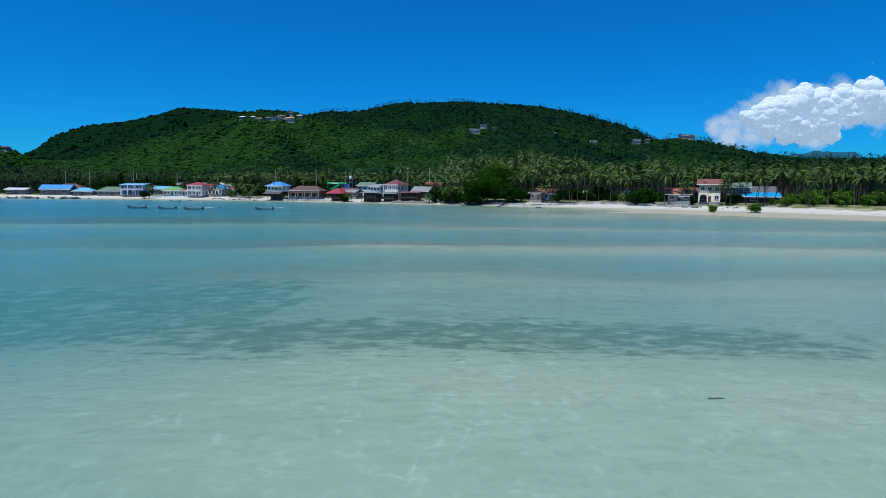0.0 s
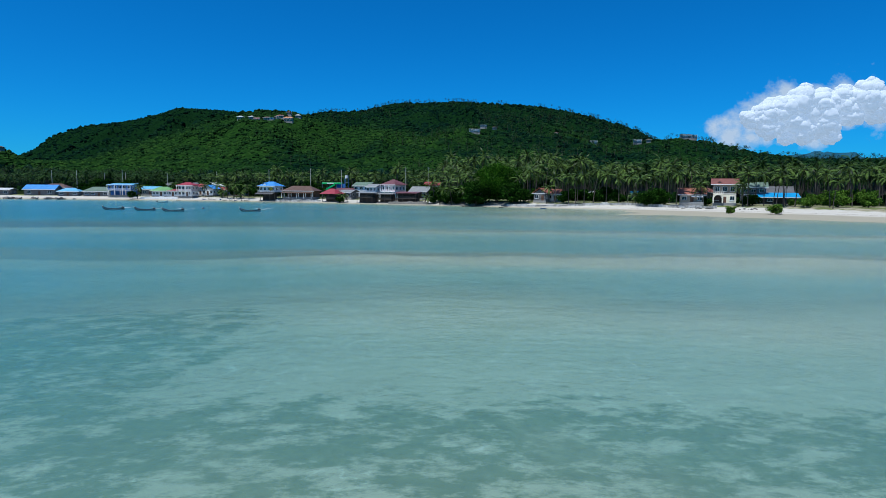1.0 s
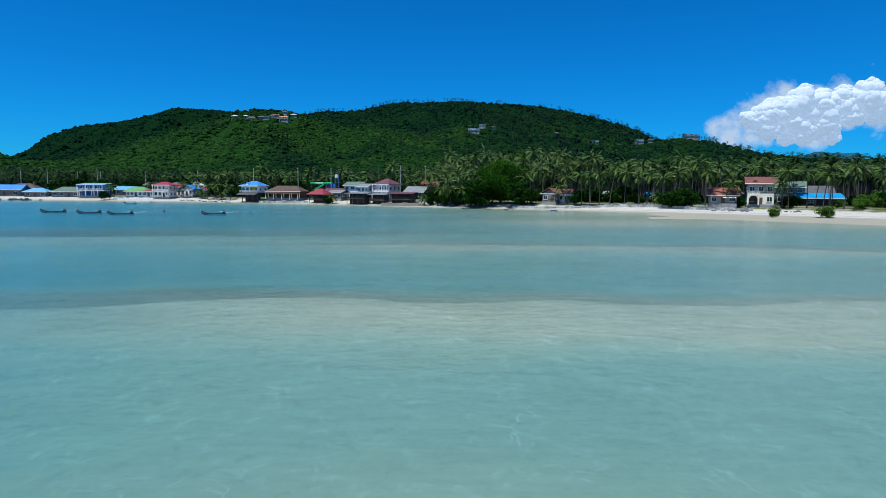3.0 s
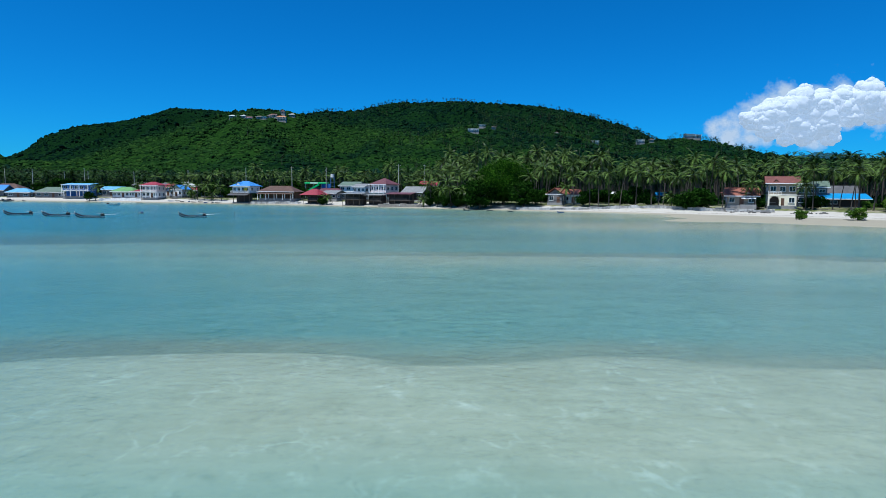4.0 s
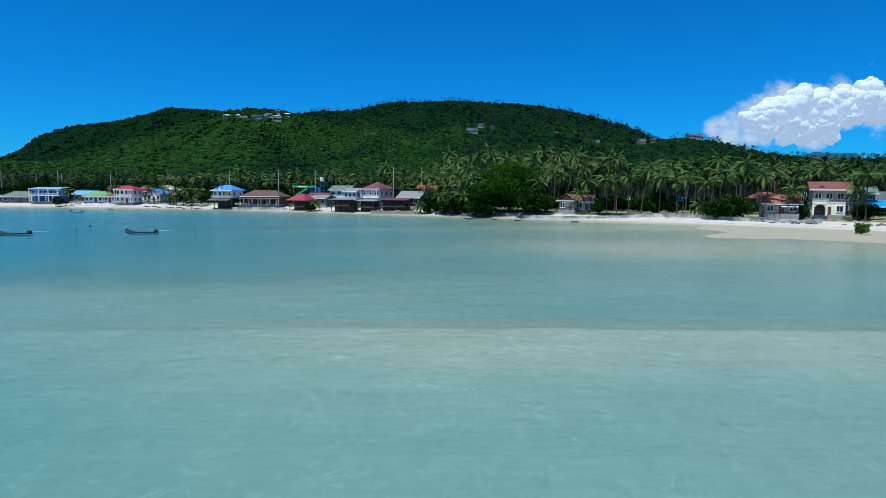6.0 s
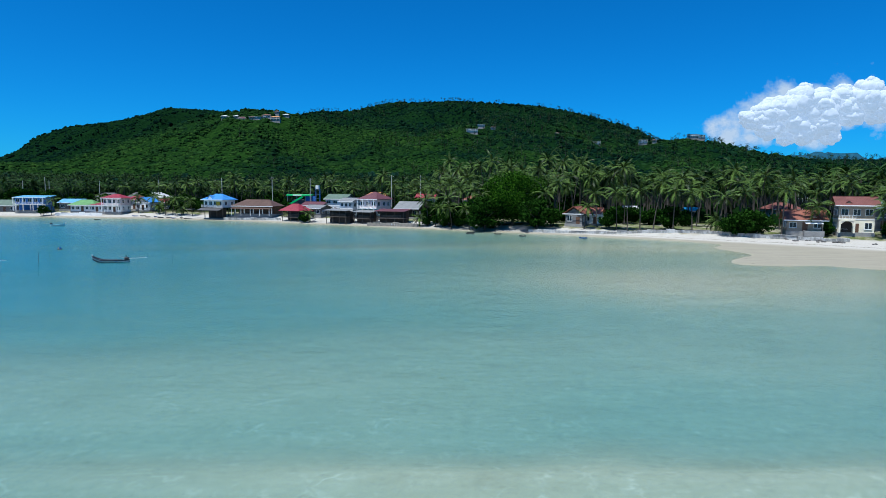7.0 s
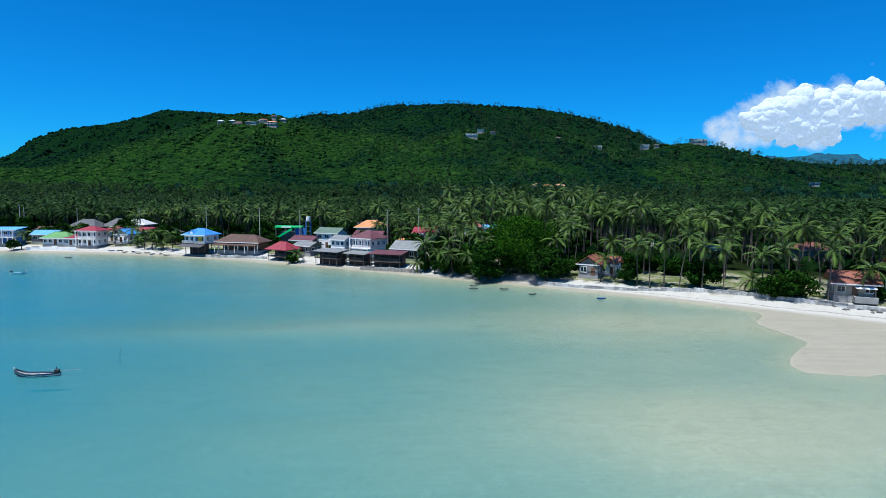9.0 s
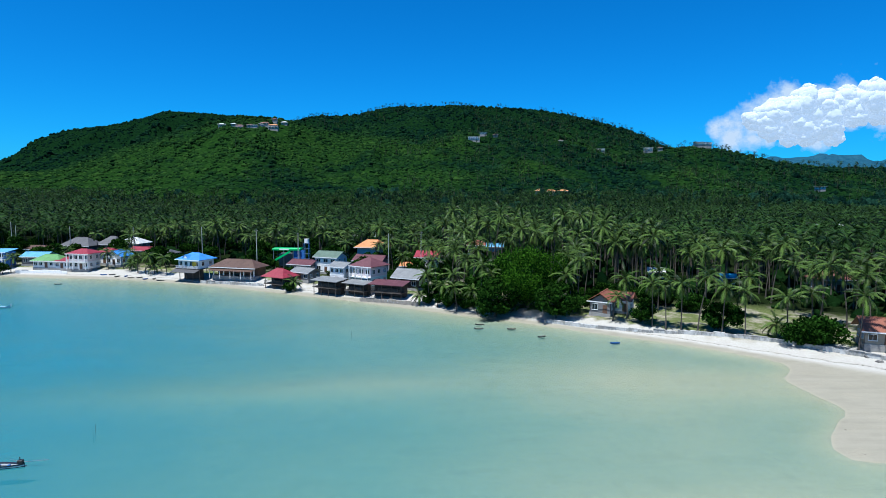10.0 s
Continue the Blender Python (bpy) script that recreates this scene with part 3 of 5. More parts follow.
def house(label, plan, yaw, w, d, storeys, roof, roof_kind, roof_mat, wall_mat, z=None, stilts=0.0, over=0.7, rise=None, upper_mat=None,
          porch=0.0, porch_mat=None, balcony=False, windows=3, open_ground=False, trim=None, side_windows=2, category="house", name="house"):
    """A house on its plan place: walls, storeys, windows, roof, posts and porch."""
    x, y = at(*plan)
    base = height_of(np.array([x]), np.array([y]))[0] if z is None else z
    top = new(name)
    top.matrix_world = pose(x, y, base, 0, 0, yaw)
    tagged(top, label, category)
    c, s = math.cos(radians(yaw)), math.sin(radians(yaw))
    TAKEN.append((x - s * d / 2, y + c * d / 2, max(w, d) * 0.62))
    tr = trim or TRIM
    zz = 0.0
    part("footing", block(-w / 2 - 0.15, w / 2 + 0.15, -0.15, d + 0.15, -6.0 if name == "villa" else -1.6, 0.12 if not stilts else -0.6), CONCRETE, top)
    if stilts:
        nx, ny = max(3, round(w / 2.2)), max(2, round(d / 3))
        for i in range(nx):
            for j in range(ny):
                px, py = -w / 2 + 0.2 + (w - 0.4) * i / (nx - 1), 0.2 + (d - 0.4) * j / (ny - 1)
                part("post", post(px, py, -1.5, stilts, 0.14), OLDWOOD, top)
        part("deck", block(-w / 2 - 0.4, w / 2 + 0.4, -0.9, d, stilts, stilts + 0.2), OLDWOOD, top)
        railing(top, -w / 2 - 0.3, w / 2 + 0.3, -0.85, stilts + 0.2, mat=OLDWOOD)
        # dark wall added to stand for the shade under the stilts
        part("back_wall", block(-w / 2 + 0.3, w / 2 - 0.3, d * 0.3, d * 0.3 + 0.2, -0.6, stilts), DARKWOOD, top)
        zz = stilts + 0.2
    n = len(storeys)
    for k, h in enumerate(storeys):
        mat = upper_mat if (upper_mat and k == n - 1) else wall_mat
        if open_ground and k == 0:
            for i in range(5):
                px = -w / 2 + 0.2 + (w - 0.4) * i / 4
                part("pillar", block(px - 0.16, px + 0.16, 0.05, 0.37, zz, zz + h), tr, top)
            part("wall", block(-w / 2, w / 2, d * 0.4, d, zz, zz + h), mat, top)
            part("ceiling_slab", block(-w / 2, w / 2, 0, d, zz + h - 0.2, zz + h), mat, top)
        else:
            part("wall", block(-w / 2, w / 2, 0, d, zz, zz + h), mat, top)
            for i in range(windows):
                px = -w / 2 + w * (i + 0.5) / windows
                if k == 0 and i == windows // 2 and not stilts:
                    dr = part("door", block(px - 0.55, px + 0.55, -0.07, 0.01, zz + 0.1, zz + 2.15), DOORWOOD, top)
                    part("door_handle", block(px + 0.38, px + 0.44, -0.13, -0.07, zz + 1.0, zz + 1.15), STEEL, dr)
                    continue
                window(top, px, 0, zz + 0.95, min(1.7, w / windows * 0.55), min(1.35, h - 1.5), 0, trim=tr)
            for i in range(side_windows):
                py = d * (i + 0.5) / side_windows
                window(top, py, w / 2, zz + 0.95, 1.1, min(1.25, h - 1.5), 1, trim=tr)
                window(top, py, -w / 2, zz + 0.95, 1.1, min(1.25, h - 1.5), -1, trim=tr)
        if n > 1 and k < n - 1:
            part("floor_band", block(-w / 2 - 0.06, w / 2 + 0.06, -0.06, d + 0.06, zz + h - 0.12, zz + h + 0.1), tr, top)
        zz += h
    if balcony:
        bz = zz - storeys[-1]
        part("balcony", block(-w / 2, w / 2, -1.5, 0, bz - 0.15, bz), tr, top)
        railing(top, -w / 2, w / 2, -1.45, bz, mat=tr)
        for i in range(4):
            px = -w / 2 + 0.12 + (w - 0.24) * i / 3
            part("column", block(px - 0.11, px + 0.11, -1.5, -1.28, 0.0, zz), tr, top)
    if porch:
        pz = (stilts + 0.2 if stilts else 0) + storeys[0] - 0.25
        bm = roof_mesh(w + 0.6, porch, pz - 0.7, 0.75, 0.2, "shed", 0.08)
        for v in bm.verts:
            v.co.y -= porch + 0.1
        part("porch_roof", bm, porch_mat or roof_mat, top)
        for i in range(5):
            px = -w / 2 + w * i / 4
            part("porch_post", block(px - 0.08, px + 0.08, -porch, -porch + 0.16, -0.6, pz - 0.62), tr, top)
    r = rise if rise is not None else min(w, d) * 0.28
    if roof_kind == "flat":
        part("roof", block(-w / 2 - over, w / 2 + over, -over, d + over, zz, zz + 0.22), roof_mat, top, roof)
    else:
        if roof_kind == "gable":
            for sx in (-1, 1):
                bm = bmesh.new()
                pts = [(sx * (w / 2 - 0.1), 0, zz), (sx * (w / 2 - 0.1), d, zz), (sx * (w / 2 - 0.1), d / 2, zz + r * d / (d + 2 * over))]
                lo = [bm.verts.new(q) for q in pts]
                hi = [bm.verts.new((q[0] - sx * 0.2, q[1], q[2])) for q in pts]
                bm.faces.new(lo), bm.faces.new(hi[::-1])
                for i in range(3):
                    bm.faces.new((lo[i], hi[i], hi[(i + 1) % 3], lo[(i + 1) % 3]))
                bmesh.ops.recalc_face_normals(bm, faces=bm.faces)
                part("gable_wall", bm, wall_mat, top)
        if roof_kind == "front_gable":
            for yy in (0.05, d - 0.25):
                bm = bmesh.new()
                pts = [(-w / 2, yy, zz), (w / 2, yy, zz), (0, yy, zz + r * w / (w + 2 * over))]
                lo = [bm.verts.new(q) for q in pts]
                hi = [bm.verts.new((q[0], q[1] + 0.2, q[2])) for q in pts]
                bm.faces.new(lo), bm.faces.new(hi[::-1])
                for i in range(3):
                    bm.faces.new((lo[i], hi[i], hi[(i + 1) % 3], lo[(i + 1) % 3]))
                bmesh.ops.recalc_face_normals(bm, faces=bm.faces)
                part("gable_wall", bm, upper_mat or wall_mat, top)
        rf = part("roof", roof_mesh(w, d, zz, r, over, roof_kind), roof_mat, top, roof)
        if roof_kind != "shed":
            part("ridge_cap", ridge_cap(w, d, zz, r, over, roof_kind), roof_mat, rf)
        bm = block(-w / 2 - over, w / 2 + over, -over - 0.05, -over, zz - 0.1, zz + 0.15)
        part("fascia", bm, tr, rf)
    return top


def gablet(parent, x, z, w, h, mat, trim):
    """A small dormer gable over the front slope."""
    bm = bmesh.new()
    a = [bm.verts.new(p) for p in ((x - w / 2, -0.2, z), (x + w / 2, -0.2, z), (x, -0.2, z + h))]
    b = [bm.verts.new(p) for p in ((x - w / 2, 2.6, z + h * 0.6), (x + w / 2, 2.6, z + h * 0.6), (x, 2.6, z + h))]
    bm.faces.new((a[0], a[2], b[2], b[0])), bm.faces.new((a[2], a[1], b[1], b[2]))
    got = bmesh.ops.extrude_face_region(bm, geom=bm.faces[:])
    for v in got["geom"]:
        if isinstance(v, bmesh.types.BMVert):
            v.co.z += 0.12
    g = part("gablet", bm, mat, parent)
    bm = bmesh.new()
    lo = [bm.verts.new(p) for p in ((x - w / 2 + 0.2, -0.05, z), (x + w / 2 - 0.2, -0.05, z), (x, -0.05, z + h - 0.12))]
    hi = [bm.verts.new((v.co.x, 0.1, v.co.z)) for v in lo]
    bm.faces.new(lo[::-1]), bm.faces.new(hi)
    for i in range(3):
        bm.faces.new((lo[i], lo[(i + 1) % 3], hi[(i + 1) % 3], hi[i]))
    part("gable_board", bm, trim, g)


def pavilion(label, plan, yaw, w, d, stilts, h, rise, kind, roof_mat, z=None, over=0.8, name="pavilion", furnished=False, solid_back=True):
    """An open pavilion: deck on posts, railing, roof."""
    x, y = at(*plan)
    base = height_of(np.array([x]), np.array([y]))[0] if z is None else z
    top = tagged(new(name), label, "pavilion")
    top.matrix_world = pose(x, y, base, 0, 0, yaw)
    c, s = math.cos(radians(yaw)), math.sin(radians(yaw))
    TAKEN.append((x - s * d / 2, y + c * d / 2, max(w, d) * 0.6))
    nx, ny = max(3, round(w / 2.4)), max(2, round(d / 3.2))
    for i in range(nx):
        for j in range(ny):
            px, py = -w / 2 + 0.15 + (w - 0.3) * i / (nx - 1), 0.15 + (d - 0.3) * j / (ny - 1)
            part("post", post(px, py, -1.6, stilts + h + 0.1, 0.11), OLDWOOD, top)
    part("deck", block(-w / 2 - 0.2, w / 2 + 0.2, -0.2, d + 0.2, stilts - 0.18, stilts), OLDWOOD, top)
    railing(top, -w / 2, w / 2, -0.1, stilts, mat=OLDWOOD, gap=0.5)
    if solid_back:
        # dark walls added to stand for shade inside and under the deck
        part("back_wall", block(-w / 2, w / 2, d * 0.5, d * 0.5 + 0.15, -1.2, stilts + h), DARKWOOD, top)
        for sx in (-1, 1):
            part("side_wall", block(sx * w / 2 - 0.08, sx * w / 2 + 0.08, d * 0.5 + 0.15, d - 0.1, -1.2, stilts + h), DARKWOOD, top)
        part("kitchen_counter", block(-w * 0.35, w * 0.3, d * 0.34, d * 0.42, stilts, stilts + 0.95), OLDWOOD, top)
    rf = part("roof", roof_mesh(w, d, stilts + h, rise, over, kind, 0.1), roof_mat, top)
    if kind != "shed":
        part("ridge_cap", ridge_cap(w, d, stilts + h - 0.04, rise, over, kind), roof_mat, rf)
    return top


GLASS = Nodes("window_glass")
GLASS = GLASS.done(GLASS.principled((0.012, 0.017, 0.02), 0.12, 0.0, None, 0.6))
TRIM = plain("white_trim", (1.00, 0.98, 0.94), 0.6, 8, 0.15)
WHITE = plain("white_plaster", (1.06, 1.04, 1.00), 0.8, 5, 0.18)
CREAM = plain("cream_plaster", (1.06, 0.97, 0.75), 0.8, 5, 0.16)
GREYWALL = plain("grey_plaster", (0.22, 0.215, 0.21), 0.85, 5, 0.25)
PINKWALL = plain("pale_pink_plaster", (0.95, 0.80, 0.78), 0.8, 5, 0.18)
AQUA = plain("pale_aqua_plaster", (0.66, 0.90, 0.88), 0.8, 5, 0.18)
BLUEWALL = plain("blue_painted_wall", (0.05, 0.20, 0.55), 0.6, 5, 0.25)
BEIGE = plain("beige_plaster", (0.45, 0.39, 0.30), 0.85, 5, 0.2)
OLDWOOD = plain("weathered_wood", (0.13, 0.105, 0.085), 0.85, 10, 0.4)
DARKWOOD = plain("dark_wood", (0.055, 0.042, 0.035), 0.8, 10, 0.4)
DOORWOOD = plain("door_wood", (0.16, 0.08, 0.045), 0.6, 10, 0.3)
CONCRETE = plain("concrete", (0.36, 0.35, 0.33), 0.9, 4, 0.35)
STEEL = plain("steel", (0.45, 0.46, 0.47), 0.4, 10, 0.15, 0.8)
YELLOW = plain("yellow_paint", (0.75, 0.48, 0.03), 0.6, 8, 0.2)
R_BLUE = roofing("blue_roof_sheet", (0.06, 0.27, 0.66))
R_PALEBLUE = roofing("pale_blue_roof_sheet", (0.16, 0.45, 0.68))
R_GREEN = roofing("green_roof_sheet", (0.16, 0.36, 0.11))
R_DULLGREEN = roofing("dull_green_roof_sheet", (0.14, 0.20, 0.14))
R_RED = roofing("red_roof_sheet", (0.33, 0.028, 0.045))
R_MAROON = roofing("maroon_tile", (0.155, 0.05, 0.055))
R_TERRA = roofing("terracotta_tile", (0.30, 0.095, 0.05))
R_RUST = roofing("rust_brown_tile", (0.21, 0.07, 0.052))
R_BROWN = roofing("brown_tile", (0.125, 0.065, 0.04))
R_ORANGE = roofing("orange_tile", (0.72, 0.30, 0.11))
R_GREY = roofing("grey_fibre_cement", (0.26, 0.26, 0.25))
R_DARKGREY = roofing("dark_grey_tile", (0.11, 0.105, 0.105))
R_WHITE = roofing("pale_roof_sheet", (0.66, 0.66, 0.64))
GREENPAINT = plain("bright_green_paint", (0.03, 0.62, 0.16), 0.45, 8, 0.12)
TARP = plain("blue_tarpaulin", (0.02, 0.30, 0.62), 0.5, 5, 0.2)

# ---- houses on the right of the bay ----
rh = house("two-storey cream house with a rust-brown tiled gable roof", (76.4, 166.2), -24, 7.0, 5.6, (3.1, 3.1), "rust-brown tiled roof", "gable", R_RUST, CREAM, upper_mat=BEIGE, z=2.9, over=0.9, rise=2.0, windows=3, trim=TRIM)
gablet(rh, -1.7, 6.35, 2.2, 0.9, R_RUST, BEIGE)
arch = bmesh.new()
for px in (-3.4, -0.6):
    block(px - 0.2, px + 0.2, -1.4, -1.0, 0, 3.0, arch)
block(-3.6, -0.4, -1.4, 0, 2.75, 3.15, arch)
for k in range(9):
    a0 = math.pi * k / 9
    cx, cz = -2.0 + 1.3 * math.cos(a0), 1.7 + 1.0 * math.sin(a0)
    block(cx - 0.25, cx + 0.25, -1.35, -1.05, cz, 2.8, arch)
part("arched_porch", arch, CREAM, rh, "cream arched entrance porch")
# dark panel that stands for the shade inside the arch
part("porch_opening", block(-3.2, -0.8, -0.15, -0.12, 0.1, 2.6), DARKWOOD, rh)
railing(rh, -3.6, -0.4, -1.3, 3.15, mat=TRIM)
bung = house("low beige bungalow with a terracotta tiled roof and white awning", (68.8, 169.0), -22, 7.4, 5.6, (2.6,), "terracotta tiled roof", "gable", R_TERRA, BEIGE, z=2.9, over=0.9, rise=2.3, windows=3)
gablet(bung, 1.6, 3.0, 2.6, 1.0, R_TERRA, BEIGE)
part("awning", roof_mesh(3.4, 1.6, 1.9, 0.4, 0.1, "shed", 0.06), WHITE, bung, "white sheet awning").location = (1.6, -1.7, 0)
part("terrace", block(-0.4, 3.6, -2.0, -0.16, -1.0, 0.25), CONCRETE, bung)
house("older house with a rust-brown tiled gable roof behind palms", (95.0, 218.0), 4, 10.0, 7, (3.6,), "faded rust-brown tiles", "hip", R_RUST, BEIGE, z=3.0, rise=2.2)
house("dim grey house with a green sheet roof among palms", (90.5, 178.0), -25, 8, 6, (3.0, 2.4), "green sheet roof", "gable", R_DULLGREEN, GREYWALL, z=2.9, rise=2.0)
house("beach hut with bright blue tarpaulin roof", (94.6, 172.0), -24, 11, 6, (2.3,), "bright blue tarpaulin", "shed", TARP, DARKWOOD, z=2.6, over=1.0, rise=1.6, windows=2, category="hut", name="hut")
house("dark-roofed wooden house behind the blue hut", (99.0, 181.0), -24, 10, 8, (3.0,), "dark grey roof", "gable", R_DARKGREY, DARKWOOD, z=3.0, rise=3.0)
house("small wooden stall under a blue tarpaulin roof", (72.5, 226.0), -10, 4, 3, (2.6,), "blue tarpaulin", "gable", TARP, GREYWALL, rise=1.2, category="stall", name="stall")
house("white cabin among the palms", (58.0, 236.0), -15, 4.5, 4, (2.6,), "pale sheet roof", "gable", R_WHITE, WHITE, rise=1.2, category="cabin", name="cabin")

# ---- white gabled house by the sea wall ----
gab = house("white gable-fronted house with a rust-red roof by the sea wall", (30.9, 193.2), -30, 4.9, 6.5, (2.9,), "rust-red tiled roof", "front_gable", R_TERRA, WHITE, z=2.6, over=0.7, rise=2.1, windows=2, upper_mat=GREYWALL)
house("low white annexe with a terracotta roof", (35.4, 195.0), -30, 4.6, 5.0, (2.7,), "terracotta tiles", "gable", R_TERRA, WHITE, z=2.6, rise=1.9, windows=2)

# ---- the village ----
pink = house("two-storey pale house with a maroon hip roof and balcony", (-19.9, 224.0), -33, 7.6, 8.0, (2.9, 3.1), "maroon tiled hip roof", "hip", R_MAROON, AQUA, z=2.7, over=0.8, rise=2.5, balcony=True, upper_mat=PINKWALL, windows=3, side_windows=3)
pavilion("open beachfront restaurant under a dark red sheet roof", (-12.9, 214.6), -20, 9.6, 4.4, 0.4, 2.2, 0.7, "shed", R_MAROON, z=2.3)
pavilion("open terrace with a grey roof below the pale house", (-20.9, 218.6), -30, 7.0, 3.6, 0.3, 2.1, 0.5, "shed", R_GREY, z=2.0)
house("dark wooden house with a grey fibre-cement roof", (-8.7, 221.5), -25, 8.0, 7.0, (3.0,), "grey fibre-cement roof", "gable", R_GREY, DARKWOOD, z=2.6, over=1.0, rise=2.4)
house("white two-storey house with a low grey roof", (-26.8, 228.8), -28, 5.6, 6.0, (2.6, 2.6), "low grey roof", "gable", R_GREY, WHITE, z=2.5, rise=1.3)
pavilion("stilted wooden restaurant terrace with a grey sheet roof", (-28.4, 220.6), -28, 8.6, 4.6, 1.7, 2.0, 0.5, "shed", R_GREY, z=1.1)
house("two-storey house with a dull green sheet roof", (-33.0, 246.0), -22, 9.0, 7.0, (2.8, 2.6), "dull green sheet roof", "gable", R_DULLGREEN, WHITE, z=2.9, rise=1.9)
house("village house with a dark red sheet roof", (-20.8, 243.0), -20, 10.5, 6.5, (3.0, 1.4), "dark red sheet roof", "gable", R_MAROON, GREYWALL, z=3.0, rise=2.0)
house("grey-roofed shed between the houses", (-37.5, 234.0), -28, 7.0, 6.0, (2.6,), "grey sheet roof", "gable", R_GREY, GREYWALL, z=2.4, rise=1.2)
house("low house with rusted red roof", (-40.5, 246.0), -20, 9.0, 7.0, (2.8,), "rusted red roof", "gable", R_MAROON, GREYWALL, z=2.8, rise=1.5)
pavilion("stilted beach restaurant with a bright red hip roof", (-43.2, 229.4), -28, 7.8, 6.2, 0.9, 2.2, 2.5, "hip", R_RED, z=1.1, over=0.9)
house("long house with a dark brown tiled hip roof", (-57.3, 240.0), -14, 16.0, 7.5, (3.0,), "dark brown tiled hip roof", "hip", R_BROWN, DOORWOOD, z=2.4, over=1.0, rise=2.5, windows=7, porch=2.0, open_ground=True)
blue = house("stilted white two-storey house with a bright blue roof", (-70.2, 241.8), -20, 9.0, 7.2, (2.9,), "bright blue hip roof", "hip", R_BLUE, WHITE, z=1.2, stilts=3.4, over=0.9, rise=2.2, balcony=False, windows=4)
gablet(blue, -1.4, 6.5, 3.6, 1.8, R_BLUE, WHITE)
part("yellow_shutter", block(1.6, 3.4, -0.14, -0.1, 4.2, 5.9), YELLOW, blue, "bright yellow shutter")
railing(blue, -4.8, 4.8, -0.95, 3.6, mat=TRIM)
part("porch_roof", roof_mesh(10.0, 2.2, 2.5, 0.8, 0.2, "shed", 0.1), R_DARKGREY, blue).location = (0, -3.0, 0)
house("grey-roofed house set back under trees", (-94.0, 274.0), -10, 9.5, 7.0, (2.8,), "grey roof", "hip", R_DARKGREY, GREYWALL, rise=1.8)
f = house("small white house with a bright blue gable roof", (-101.5, 260.5), -10, 6.2, 6.2, (3.2,), "bright blue gable roof", "front_gable", R_BLUE, WHITE, z=2.8, over=0.8, rise=2.2)
house("white village annexe with a red roof", (-105.5, 262.5), -8, 7.0, 5.5, (2.8, 1.2), "red sheet roof", "hip", R_RED, WHITE, z=3.0, rise=1.8)
dd = house("two-storey white house with a red hip roof and balcony", (-108.6, 254.4), -6, 7.6, 6.6, (2.8, 2.9), "red hip roof", "hip", R_RED, WHITE, z=2.1, over=0.9, rise=1.6, windows=4, balcony=True, upper_mat=PINKWALL)
house("low wing with a red sheet roof", (-114.0, 255.0), -4, 5.0, 6.0, (2.7,), "red sheet roof", "shed", R_RED, WHITE, z=2.1, rise=0.9)
house("long low white house with a green roof", (-119.8, 256.6), -2, 10.0, 6.6, (2.6,), "green sheet hip roof", "hip", R_GREEN, WHITE, z=2.1, over=0.9, rise=2.2, windows=5)
house("two-storey blue house with a pale blue roof", (-137.5, 257.0), 4, 12.0, 6.5, (2.7, 2.7), "pale blue flat sheet roof", "shed", R_PALEBLUE, BLUEWALL, z=2.3, over=0.7, rise=0.8, windows=5, balcony=True, open_ground=True)
house("low house with a pale blue sheet roof", (-127.0, 261.5), 0, 9.0, 7.0, (2.9,), "pale blue sheet roof", "gable", R_PALEBLUE, GREYWALL, z=2.6, rise=1.6)
house("large house with a dark grey tiled hip roof", (-133.0, 292.0), -8, 13.0, 9.0, (3.4,), "dark grey tiled hip roof", "hip", R_DARKGREY, GREYWALL, over=1.2, rise=3.6)
house("smaller house with a dark grey tiled hip roof", (-123.5, 296.0), -8, 9.0, 8.0, (3.6,), "dark grey tiled hip roof", "hip", R_DARKGREY, GREYWALL, over=1.2, rise=3.6)
house("low wooden shed with a rusty brown roof", (-142.0, 286.0), 0, 12.0, 7.0, (2.6,), "rusty brown roof", "gable", R_BROWN, GREYWALL, rise=1.5)
house("house with a pale sheet roof above the village", (-112.5, 290.0), -10, 10.0, 7.5, (3.4, 1.6), "pale sheet hip roof", "hip", R_WHITE, GREYWALL, over=1.0, rise=2.4)
house("small house with a red roof", (-104.5, 281.0), -10, 8.0, 6.0, (3.0,), "red sheet roof", "gable", R_RED, GREYWALL, rise=1.5)
house("villa with a bright orange tiled roof", (-23.8, 278.0), -4, 12.0, 8.5, (3.6, 1.6), "bright orange tiled hip roof", "hip", R_ORANGE, WHITE, over=1.3, rise=3.0)
house("white two-storey house with a red roof", (-4.3, 245.0), -12, 7.5, 7.5, (3.0, 3.0), "red tiled roof", "gable", R_RED, WHITE, rise=2.0, balcony=True, windows=2)
house("small shed with an orange roof", (-9.6, 247.0), -12, 5.0, 4.0, (2.5,), "orange roof", "gable", R_ORANGE, GREYWALL, rise=1.2, category="shed", name="shed")
house("house with orange-red roof deep in the grove", (13.0, 292.0), -8, 8.0, 7.0, (4.5,), "orange-red tiles", "hip", R_TERRA, WHITE, rise=2.0)
house("pale blue-walled house deep in the grove", (19.5, 290.0), -8, 7.0, 6.0, (4.0,), "pale sheet roof", "gable", R_PALEBLUE, AQUA, rise=1.4)
house("low house with a green roof by the beach", (-149.0, 259.0), 4, 13.0, 8.0, (2.6,), "dull green sheet roof", "hip", R_DULLGREEN, GREYWALL, rise=2.4, windows=4)
house("low house with a pale blue roof by the beach", (-161.0, 259.0), 8, 10.0, 7.0, (2.4,), "pale blue sheet roof", "hip", R_PALEBLUE, GREYWALL, rise=1.9)
